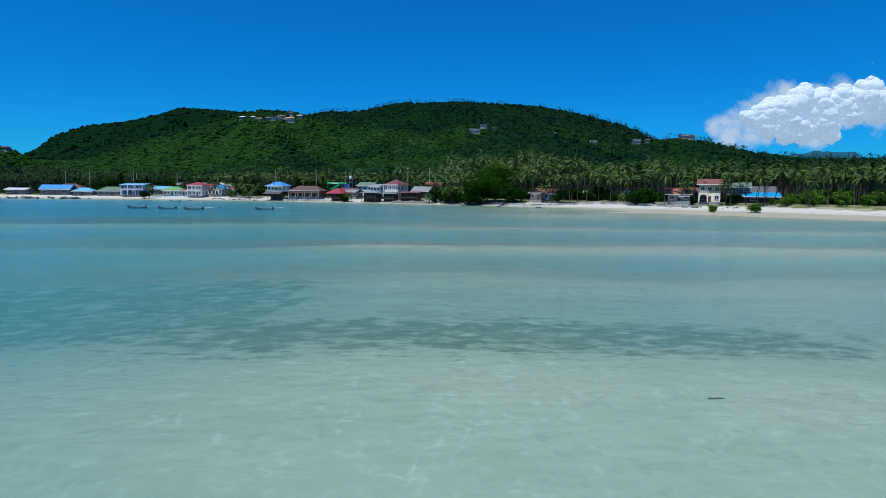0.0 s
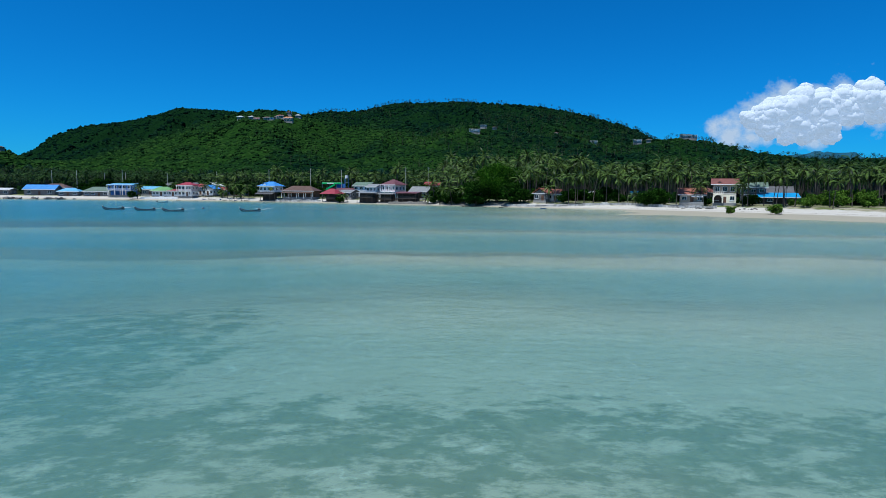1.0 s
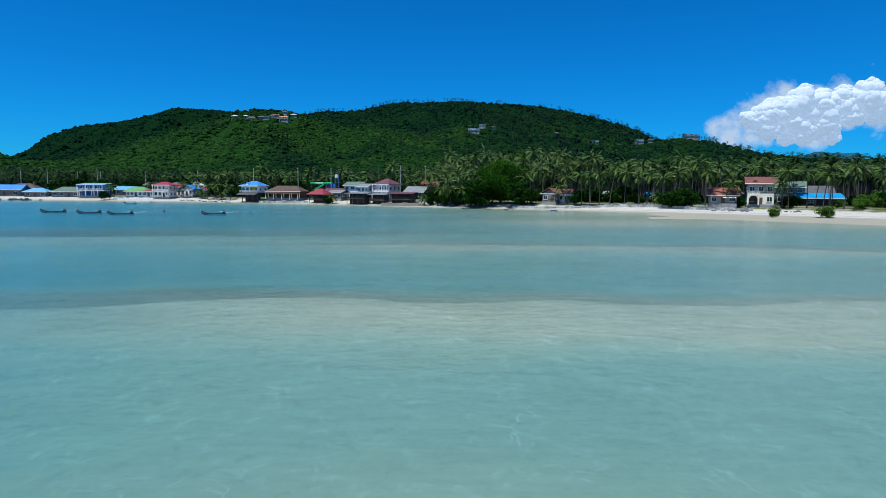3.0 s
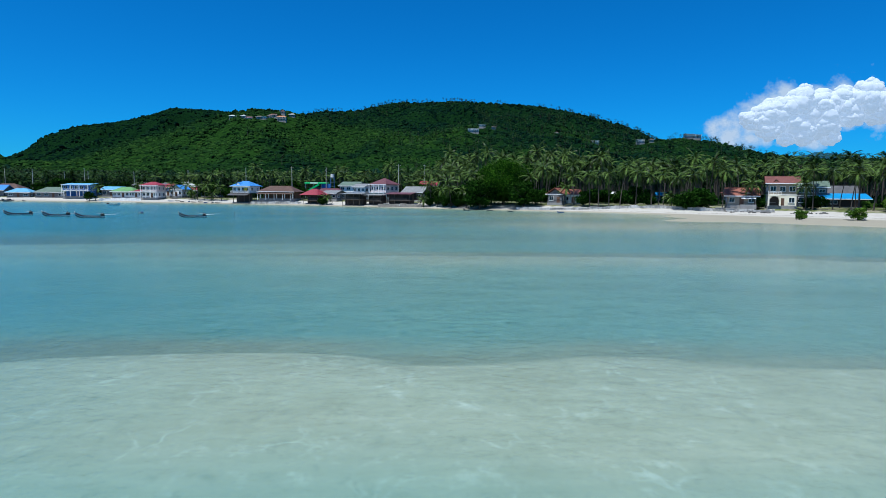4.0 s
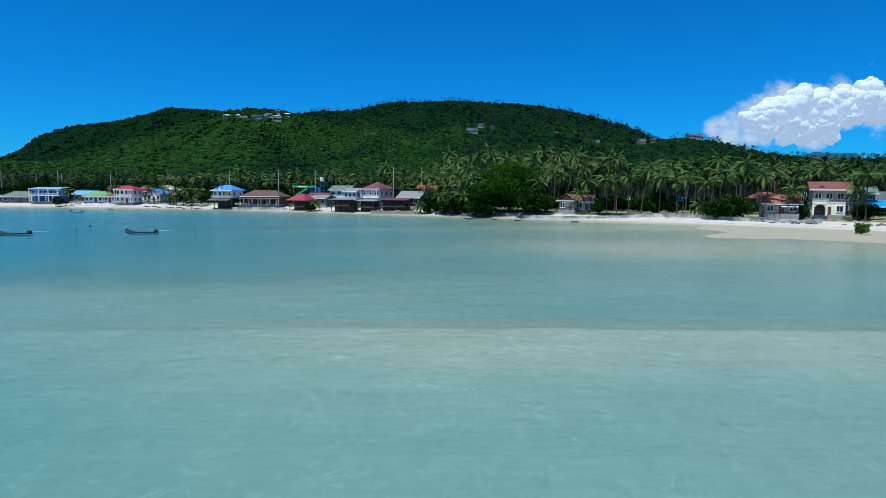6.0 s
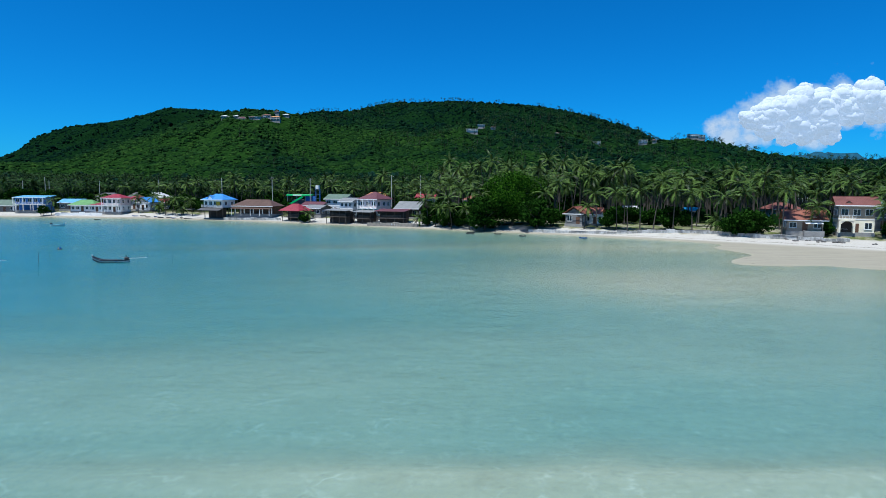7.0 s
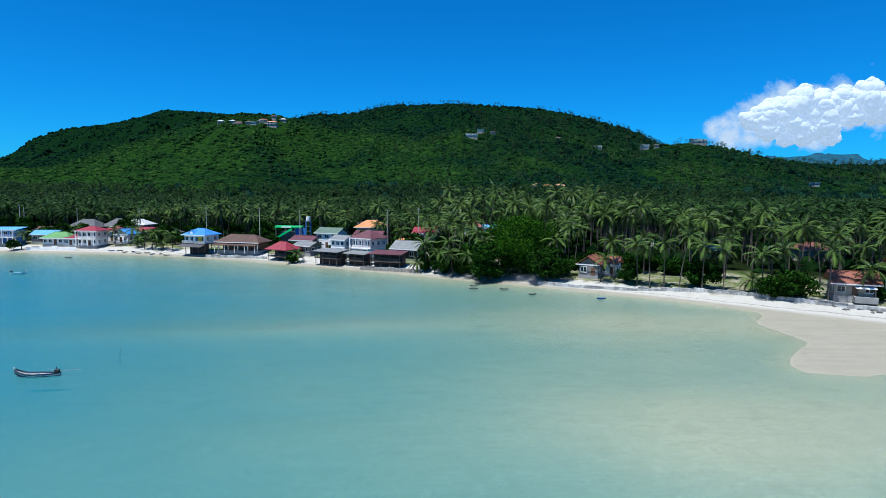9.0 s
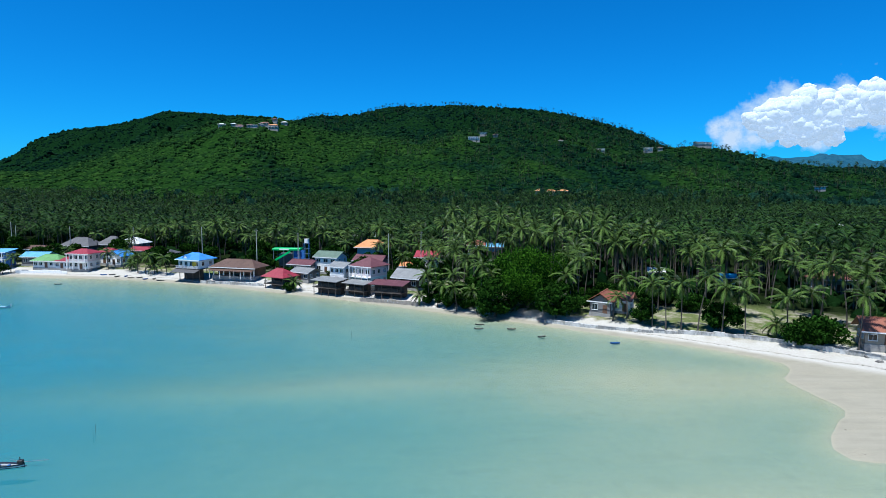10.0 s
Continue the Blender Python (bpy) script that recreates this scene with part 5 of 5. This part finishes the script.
for k in range(22):
    x, y = at(27 + 2.9 * k, 0)
    y = np.interp(x, SHORE[:, 0], SHORE[:, 1]) + beach_width(np.array(x)) + rng.uniform(27, 34)
    if free(x, y, 1.0) and not 56 < x / 1.25 < 78 and x / 1.25 < 84:
        copy_thing(round_tree if k % 2 else bushy, pose(x, y, ground_at(x, y) - 0.1, 0, 0, rng.uniform(0, 360)) @ Matrix.Scale(rng.uniform(0.5, 0.85), 4))
village = [tree("leafy green tree between the village houses", 8.0, 4.6, 34, 60, 0.42, TREE_LEAF, 60 + k, 0.15, group="village trees") for k in range(3)]
spots, n = [], 0
for _ in range(4000):
    if n >= 120:
        break
    x, y = rng.uniform(-230, 60), rng.uniform(240, 400)
    s = inland_of(np.array([x]), np.array([y]))[0]
    if not 16 < s < 95 or (x > -6 and s < 60) or not free(x, y, 2.5) or any((x - a) ** 2 + (y - b) ** 2 < 30 for a, b in spots):
        continue
    spots.append((x, y))
    m = pose(x, y, ground_at(x, y) - 0.1, 0, 0, rng.uniform(0, 360)) @ Matrix.Scale(rng.uniform(0.6, 1.25), 4)
    if n < 3:
        village[n].matrix_world = m
    else:
        copy_thing(village[n % 3], m)
    n += 1
for k, (x, y, z) in enumerate(((-100, 268, 0.9), (-113, 267, 0.8), (-119, 270, 1.0), (-126, 270, 0.9), (-90, 264, 0.9), (-84, 260, 0.8), (-78, 259, 0.8), (-64, 253, 0.8), (-50, 251, 0.7), (-30, 238, 0.6),
                              (-14, 232, 0.6), (-2, 227, 0.8), (-27, 254, 0.9), (-13, 257, 0.9), (-130, 252.5, 0.6), (-148, 268, 1.1), (-158, 268, 1.0), (-140, 270, 1.0), (-17, 266, 1.0), (-32, 268, 1.0), (1, 236, 0.9))):
    x, y = at(x, y)
    copy_thing(village[k % 3], pose(x, y, ground_at(x, y) - 0.1, 0, 0, 67 * k) @ Matrix.Scale(z, 4))
mangrove = tree("bright green mangrove bush rooted in the wet sand", 3.4, 2.6, 26, 70, 0.22, BUSH_LEAF, 80, 0.1, "bush", "mangrove", "mangroves on the flats")
for k, (x, y, s) in enumerate(((67.6, 145.0, 0.7), (78.0, 144.5, 1.3), (90.0, 152.0, 1.3), (97.0, 151.0, 1.9), (101, 146.5, 1.7), (95, 158, 1.7), (101, 160, 2.0), (107, 155, 2.0), (113, 150, 2.0), (105, 165, 2.1), (113, 164, 2.2), (121, 160, 2.2), (118, 173, 2.3),
                               (91.0, 160.0, 1.0), (108, 147, 1.6), (116, 142, 1.8), (111, 171, 2.2), (125, 150, 2.2), (127, 168, 2.4))):
    x, y = at(x, y)
    m = pose(x, y, ground_at(x, y) - 0.05, 0, 0, 77 * k) @ Matrix.Scale(s, 4)
    if k:
        copy_thing(mangrove, m)
    else:
        mangrove.matrix_world = m

# ---- cloud ----
# heaps of the cloud: across, height, radius in metres at its distance
HEAPS = ((2644, 677, 165), (2516, 626, 150), (2390, 604, 135), (2282, 562, 105), (2793, 647, 170), (2942, 690, 150), (3113, 732, 165), (3219, 668, 160), (3006, 604, 125),
         (3134, 818, 75), (2657, 775, 70), (2942, 775, 70), (3304, 690, 130), (3432, 668, 170), (2623, 520, 145), (2793, 520, 140), (2410, 506, 115),
         (2666, 434, 80), (2870, 446, 85), (2538, 434, 75), (3190, 610, 110))


def cloud():
    """Heaped fair-weather cloud: small billows crowding out of larger masses, with thin vapour behind."""
    g = np.random.default_rng(3)
    allco, allf, off = [], [], 0
    shapes = []
    for sub in (4, 3):
        bm = bmesh.new()
        bmesh.ops.create_icosphere(bm, subdivisions=sub, radius=1.0)
        bm.verts.index_update()
        shapes.append((np.array([v.co for v in bm.verts]), np.array([[v.index for v in f.verts] for f in bm.faces])))
        bm.free()
    for mx, mz, mr in HEAPS:
        mr *= 0.86
        for k in range(22):
            u = g.normal(size=3)
            u /= np.linalg.norm(u)
            u[1] = -abs(u[1])
            c = np.array((mx, 4350, mz)) + u * mr * np.array((0.78, 0.5, 0.66)) * (k > 0)
            r = mr * (g.uniform(0.20, 0.46) if k else 0.86)
            ball, tri = shapes[k > 0]
            d = np.array([noise.fractal(Vector(p) * 2.1 + Vector(c) * 0.01, 0.7, 2.1, 6) for p in ball])
            pts = c + ball * (r * (1 + 0.24 * d))[:, None] * np.array((1.05, 0.7, 0.86))
            allco.append(pts), allf.append(tri + off)
            off += len(pts)
    me = mesh_from("cloud", np.concatenate(allco), np.concatenate(allf), CLOUD, True)
    top = tagged(new("cloud"), "white heaped fair-weather cloud over the far hills", "cloud")
    body = tagged(new("vapour", me), kind="stuff")
    body.parent = top
    gx, gz = np.meshgrid(np.linspace(1500, 3900, 97), np.linspace(330, 1000, 41))
    puff = np.zeros(gx.shape)
    for mx, mz, mr in HEAPS + ((2197, 540, 95), (2110, 490, 85), (2250, 450, 130), (2950, 560, 150), (2400, 430, 110), (2900, 430, 110)):
        puff = np.maximum(puff, np.exp(-((gx - mx) ** 2 * 0.7 + (gz - mz) ** 2) / (0.95 * mr) ** 2))
    i = (np.arange(40)[:, None] * 97 + np.arange(96)[None, :]).ravel()
    me = mesh_from("thin_vapour", np.c_[gx.ravel(), 4600 + 0.05 * (gx.ravel() - 2700), gz.ravel() * 1.045], np.c_[i, i + 1, i + 98, i + 97], WISP, True)
    me.attributes.new("puff", "FLOAT", "POINT").data.foreach_set("value", puff.ravel().astype(np.float32))
    veil = tagged(new("thin_vapour", me), "thin torn cloud vapour", kind="stuff")
    veil.parent = top


cloud()

# ---- sea walls ----
def streaked(name, pale, dark):
    """Old lime-washed concrete with dark runs down its face."""
    m = Nodes(name)
    pos = m.n("NewGeometry").outputs["Position"]
    runs = m.noise(stretched(m, pos, 0.55, 0.55, 0.3), 1.0, 6, 0.75)
    fine = m.noise(pos, 4.0, 4)
    base = m.mix(m.ramp(runs, (0.42, (0, 0, 0)), (0.60, (1, 1, 1))), dark, pale)
    base = m.mix(m.math("MULTIPLY", fine, 0.4), base, tuple(c * 0.7 for c in pale))
    return m.done(m.principled(base, 0.9, 0.0, m.bump(fine, 0.5, 0.03)))


STONE = streaked("stained_sea_wall", (0.52, 0.51, 0.48), (0.17, 0.165, 0.15))
RUBBLE = plain("rubble_stone", (0.36, 0.32, 0.27), 0.9, 3.0, 0.4, 0.0, 2.0)


def sea_wall(label, plan, height, thick, mat, sink=1.0):
    """A low wall along the beach: panels butted end to end under a coping."""
    top = tagged(new("sea_wall"), label, "sea wall")
    pts = [Vector((*at(*p), 0)) for p in plan]
    r = random.Random(len(plan))
    for a, b in zip(pts[:-1], pts[1:]):
        n = max(1, round((b - a).length / 2.6))
        for k in range(n):
            p, q = a.lerp(b, k / n), a.lerp(b, (k + 1) / n)
            m = (p + q) / 2
            z = ground_at(m.x, m.y - 0.8)
            ang = math.atan2(q.y - p.y, q.x - p.x)
            L = (q - p).length / 2
            h = height + r.uniform(-0.22, 0.12)
            pan = part("panel", block(-L + 0.02, L - 0.02, -thick / 2 + r.uniform(-0.06, 0.06), thick / 2, -sink, h, None, 0.04), mat, top)
            pan.matrix_basis = pose(m.x, m.y, z, 0, 0, math.degrees(ang))
            if r.random() < 0.25:
                cap = part("coping", block(-L, L, -thick / 2 - 0.1, thick / 2 + 0.08, h, h + 0.12, None, 0.03), CONCRETE, pan)
    return top


sea_wall("long stained white concrete sea wall behind the beach", ((20.5, 193.0), (28, 188.4), (36, 184.2), (43.5, 181.2), (50, 177.8), (56, 174.4), (61.5, 170.5), (66, 166.5), (72.5, 162.0)), 0.9, 0.4, STONE)
sea_wall("rough stone retaining wall below the restaurant", ((-19.0, 214.8), (-12, 212.0), (-5.2, 208.6)), 1.3, 0.5, RUBBLE)
sea_wall("low concrete wall in front of the long house", ((-66, 239.0), (-57, 236.6), (-47, 233.0)), 1.1, 0.4, STONE)
sea_wall("white garden wall before the green-roofed house", ((-127, 253.6), (-119, 253.4), (-111, 252.6)), 1.3, 0.25, WHITE)

# ---- poles ----
POLEMAT = plain("weathered_white_pole", (0.60, 0.58, 0.54), 0.8, 6, 0.3)


def pole(height, arm):
    top = tagged(new("pole"), "tall slim weathered concrete utility pole", "pole", "utility poles")
    part("shaft", post(0, 0, -1.0, height, 0.17, None, 8, 0.11), POLEMAT, top)
    if arm:
        part("crossarm", block(-0.9, 0.9, -0.06, 0.06, height - 0.7, height - 0.58), OLDWOOD, top)
        for px in (-0.8, 0.0, 0.8):
            part("insulator", post(px, 0, height - 0.58, height - 0.4, 0.05, None, 6), TRIM, top)
    return top


plain_pole, arm_pole = pole(16.0, False), pole(15.5, True)
for k, (x, y, h) in enumerate(((-154.4, 290.2, 14.5), (-153.0, 290.4, 14.2), (-130.8, 285.9, 14.2), (-104.2, 277.9, 15), (-77.1, 268.1, 16.2), (-56.1, 257.2, 15.4), (-41.9, 250.3, 15.8), (-14.4, 238, 16.5), (-5.7, 244, 16.5), (2.6, 290, 13.5), (13.8, 303, 15), (29.0, 340, 13.5), (55, 362, 17), (-185, 285, 15), (-172, 283, 15), (-163, 290, 14))):
    x, y = at(x, y)
    src = arm_pole if k in (5, 7, 8) else plain_pole
    m = pose(x, y, ground_at(x, y), 0, 0.4 * (k % 3 - 1), 30 * k) @ Matrix.Diagonal((1, 1, h / 16.0, 1))
    if k == 0:
        plain_pole.matrix_world = m
    elif k == 5:
        arm_pole.matrix_world = m
    else:
        copy_thing(src, m)

# ---- boats ----
HULLBLUE = plain("blue_boat_paint", (0.02, 0.13, 0.42), 0.45, 6, 0.25)
HULLDARK = plain("dark_boat_paint", (0.035, 0.04, 0.06), 0.5, 6, 0.3)
HULLWHITE = plain("white_boat_paint", (0.66, 0.67, 0.66), 0.5, 6, 0.2)
HULLAQUA = plain("pale_blue_boat_paint", (0.30, 0.60, 0.72), 0.5, 6, 0.2)
ENGINE = plain("dark_engine", (0.05, 0.045, 0.045), 0.5, 10, 0.3, 0.5)


def hull_mesh(length, beam, depth, sheer, z0, z1, thick=0.06):
    """Strakes of a narrow open boat between two heights, swept up at the stem."""
    bm = bmesh.new()
    rows = []
    n = 14
    for k in range(n + 1):
        t = k / n
        x = (t - 0.5) * length
        half = beam / 2 * max(0.03, math.sin(math.pi * min(1, 0.12 + 0.86 * t)) ** 0.6) * (0.75 + 0.25 * math.sin(math.pi * t))
        up = sheer * max(0.0, 0.35 - t) ** 2 * 9 + sheer * 0.25 * max(0, t - 0.8) ** 2 * 12
        ring = []
        for f, w in ((z0, 0.55 + 0.45 * z0), (z1, 0.55 + 0.45 * z1)):
            ring.append((x, half * w, depth * f + up, f))
        rows.append(ring)
    def v(p, s, inset=0.0):
        return bm.verts.new((p[0], s * max(0.01, p[1] - inset), p[2]))
    for s in (-1, 1):
        out = [[v(p, s) for p in r] for r in rows]
        inn = [[v(p, s, thick) for p in r] for r in rows]
        for a, b, c, d in zip(out[:-1], out[1:], inn[:-1], inn[1:]):
            bm.faces.new((a[0], b[0], b[1], a[1]))
            bm.faces.new((c[1], d[1], d[0], c[0]))
            bm.faces.new((a[1], b[1], d[1], c[1]))
            bm.faces.new((a[0], c[0], d[0], b[0]))
    if z0 <= 0:
        prev = None
        for r in rows:
            p = r[0]
            cur = (bm.verts.new((p[0], -p[1], p[2] + 0.01)), bm.verts.new((p[0], p[1], p[2] + 0.01)))
            if prev:
                bm.faces.new((prev[0], cur[0], cur[1], prev[1]))
            prev = cur
    bmesh.ops.recalc_face_normals(bm, faces=bm.faces)
    return bm


def longtail(label, lower, stripe, inside):
    top = tagged(new("longtail_boat"), label, "boat", "moored boats")
    part("hull", hull_mesh(5.4, 1.25, 0.62, 0.55, 0.0, 0.45), lower, top)
    part("strake", hull_mesh(5.4, 1.25, 0.62, 0.55, 0.46, 0.72), stripe, top)
    part("gunwale", hull_mesh(5.42, 1.31, 0.62, 0.55, 0.73, 0.98, 0.09), lower, top)
    for px in (-1.3, -0.2, 0.9):
        part("thwart", block(px - 0.13, px + 0.13, -0.5, 0.5, 0.36, 0.41), inside, top)
    part("floorboards", block(-1.9, 1.9, -0.38, 0.38, 0.16, 0.2), inside, top)
    eng = part("engine", block(2.0, 2.6, -0.22, 0.22, 0.62, 1.05, None, 0.05), ENGINE, top)
    part("exhaust", post(2.2, 0.1, 1.0, 1.35, 0.05, None, 7), ENGINE, eng)
    bm = bmesh.new()
    limb(bm, (2.6, 0, 0.8), (5.3, 0, 0.95), 0.035, 0.03)
    part("propeller_shaft", bm, STEEL, eng)
    bm = bmesh.new()
    limb(bm, (2.0, 0, 0.95), (1.1, 0.1, 1.1), 0.03, 0.02)
    part("tiller", bm, STEEL, eng)
    part("prow_post", block(-2.85, -2.7, -0.05, 0.05, 0.9, 1.45), stripe, top)
    return top


lt = longtail("moored longtail boat with dark hull, white stripe and blue inside", HULLDARK, HULLWHITE, HULLBLUE)
lt.matrix_world = pose(*at(-41.0, 133.2), -0.22, 0, 0, 6)
for x, y, a in ((-71.5, 135.5, 12), (-63.0, 132.3, 4), (-55.5, 129.0, 8)):
    copy_thing(lt, pose(*at(x, y), -0.22, 0, 0, a))
pale = longtail("moored pale blue longtail boat", HULLAQUA, HULLWHITE, HULLAQUA)
pale.matrix_world = pose(*at(-94.5, 205), -0.2, 0, 0, 170)


def skiff(label, mat, inside):
    top = tagged(new("skiff"), label, "boat", "small skiffs")
    part("hull", hull_mesh(2.9, 0.85, 0.42, 0.18, 0.0, 0.75), mat, top)
    part("gunwale", hull_mesh(2.92, 0.9, 0.42, 0.18, 0.76, 0.98, 0.07), inside, top)
    for px in (-0.6, 0.4):
        part("thwart", block(px - 0.1, px + 0.1, -0.3, 0.3, 0.26, 0.3), inside, top)
    return top


WOODHULL = plain("bleached_wood_hull", (0.42, 0.38, 0.27), 0.7, 8, 0.3)
sk = skiff("small bleached wooden skiff in the shallows", HULLDARK, WOODHULL)
sk.matrix_world = pose(*at(17.7, 182.6), -0.08, 0, 0, 28) @ Matrix.Scale(0.75, 4)
for x, y, a in ((13.0, 188.3, 8), (7.3, 191.8, 5), (6.9, 188.3, 3), (-78.5, 243.2, 6), (-103.2, 236.4, 20)):
    copy_thing(sk, pose(*at(x, y), -0.08 if y < 243 else 0.05, 0, 0, a))
kayak = skiff("bright blue plastic kayak by the shore", HULLBLUE, HULLBLUE)
kayak.matrix_world = pose(*at(29.5, 178.4), -0.08, 0, 0, 10) @ Matrix.Scale(0.75, 4)
buoy = tagged(new("raft"), "small dark float moored in the bay", "raft")
buoy.matrix_world = pose(*at(-57.3, 148.4), 0) @ Matrix.Scale(0.55, 4)
part("deck", block(-0.7, 0.7, -0.5, 0.5, -0.1, 0.25, None, 0.06), OLDWOOD, buoy)
part("drum", post(0.2, 0, 0.25, 0.75, 0.28, None, 10), HULLBLUE, buoy)
part("box", block(-0.55, -0.1, -0.25, 0.25, 0.25, 0.6, None, 0.03), WOODHULL, buoy)

# ---- stakes and driftwood ----
stake = tagged(new("stake"), "thin dark wooden stake standing in the shallows", "stake", "stakes in the sea")
part("pole", post(0, 0, -2.0, 1.4, 0.04, None, 6, 0.03), OLDWOOD, stake)
for k, (x, y, s) in enumerate(((-49.6, 132.5, 1.5), (-51.2, 137.0, 0.9), (-37.0, 141.3, 1.0), (-16.0, 182.2, 1.2), (-36.8, 140.6, 0.8), (-82, 222, 0.7), (-108, 226, 0.8))):
    m = pose(*at(x, y), 0, 4 * (k % 3 - 1), 3 * (k % 2), 40 * k) @ Matrix.Scale(0.7 * s, 4)
    if k:
        copy_thing(stake, m)
    else:
        stake.matrix_world = m
drift = tagged(new("driftwood"), "dark forked piece of driftwood on the sand", "driftwood", "driftwood pieces")
bm = bmesh.new()
limb(bm, (-0.7, 0, 0.04), (0.5, 0.08, 0.1), 0.06, 0.045)
limb(bm, (0.1, 0.05, 0.08), (0.6, -0.3, 0.16), 0.04, 0.02)
limb(bm, (-0.3, 0, 0.06), (-0.5, 0.3, 0.2), 0.03, 0.015)
part("branch", bm, DARKWOOD, drift)
for k, (x, y, s) in enumerate(((6.6, 13.4, 0.35), (-1.6, 17.2, 0.35), (14.2, 174.0, 1.2), (-22.6, 136.0, 1.0), (45.8, 148.1, 1.1), (43.8, 142.5, 0.9), (46.5, 139.5, 0.7), (41.5, 136.5, 0.6), (50.5, 146, 0.8), (9.7, 13.2, 0.25), (12, 60, 0.5), (34, 128, 0.5), (24, 150, 0.6), (-3, 142, 0.6))):
    x, y = at(x, y)
    m = pose(x, y, ground_at(x, y), 0, 0, 53 * k) @ Matrix.Scale(s, 4)
    if k:
        copy_thing(drift, m)
    else:
        drift.matrix_world = m

# ---- rocks of the groyne and seaweed wrack ----
ROCK = plain("dark_rock", (0.16, 0.15, 0.14), 0.9, 3, 0.5, 0.0, 2.0)


def rock(seed):
    bm = bmesh.new()
    bmesh.ops.create_icosphere(bm, subdivisions=2, radius=0.8)
    for v in bm.verts:
        v.co *= 1 + 0.5 * noise.noise(v.co * 1.3 + Vector((seed * 7, 3, 1)))
        v.co.z *= 0.65
    me = bpy.data.meshes.new("rock")
    bm.to_mesh(me)
    bm.free()
    me.materials.append(ROCK)
    return me


rocks = [rock(k) for k in range(4)]
g = np.random.default_rng(77)
for k in range(70):
    if k < 46:
        x, y = at(g.uniform(-205, -152), 0)
        y = np.interp(x, SHORE[:, 0], SHORE[:, 1]) + g.uniform(-2.5, 3.5)
    else:
        t = g.uniform(0, 1)
        x, y = at(64 + 16 * t, 167.0 - 12.5 * t)
        y += g.uniform(-1.0, 2.0)
    ob = tagged(new("rock", rocks[k % 4]), "dark weathered boulder at the water's edge", "rock", "shore rocks")
    ob.matrix_world = pose(x, y, ground_at(x, y) + 0.05, g.uniform(-20, 20), g.uniform(-20, 20), g.uniform(0, 360)) @ Matrix.Scale(g.uniform(0.5, 1.5) * (1.0 if k < 46 else 0.45), 4)

# ---- beach chairs before the village ----
chair = tagged(new("beach_chair"), "white plastic chair on the restaurant terrace", "chair", "terrace chairs")
part("seat", block(-0.25, 0.25, -0.25, 0.25, 0.42, 0.46), HULLWHITE, chair)
part("backrest", block(-0.25, 0.25, 0.22, 0.27, 0.46, 0.9), HULLWHITE, chair)
for sx in (-0.22, 0.22):
    for sy in (-0.22, 0.22):
        part("leg", block(sx - 0.03, sx + 0.03, sy - 0.03, sy + 0.03, 0, 0.42), HULLWHITE, chair)
for k in range(9):
    x, y = at(-16.0 + 0.75 * k, 214.0 - 0.38 * k)
    m = pose(x, y, ground_at(x, y) + 0.02, 0, 0, 37 * k)
    if k:
        copy_thing(chair, m)
    else:
        chair.matrix_world = m

# ---- boats hauled out and oddments under the palms ----
for k in range(9):
    x, y = at(-99 + 2.5 * k, 250.5 - 0.95 * k + 1.0 * (k % 2))
    copy_thing(sk if k % 3 else kayak, pose(x, y, ground_at(x, y) + 0.05, 0, 0, 15 + 25 * (k % 4)))
for k in range(10):
    x = -204 + 5.3 * k
    y = float(np.interp(x * S, SHORE[:, 0], SHORE[:, 1])) / S - 3.5 + 1.4 * (k % 3)
    copy_thing(lt, pose(*at(x, y), -0.2, 0, 0, 70 + 23 * (k % 4)))
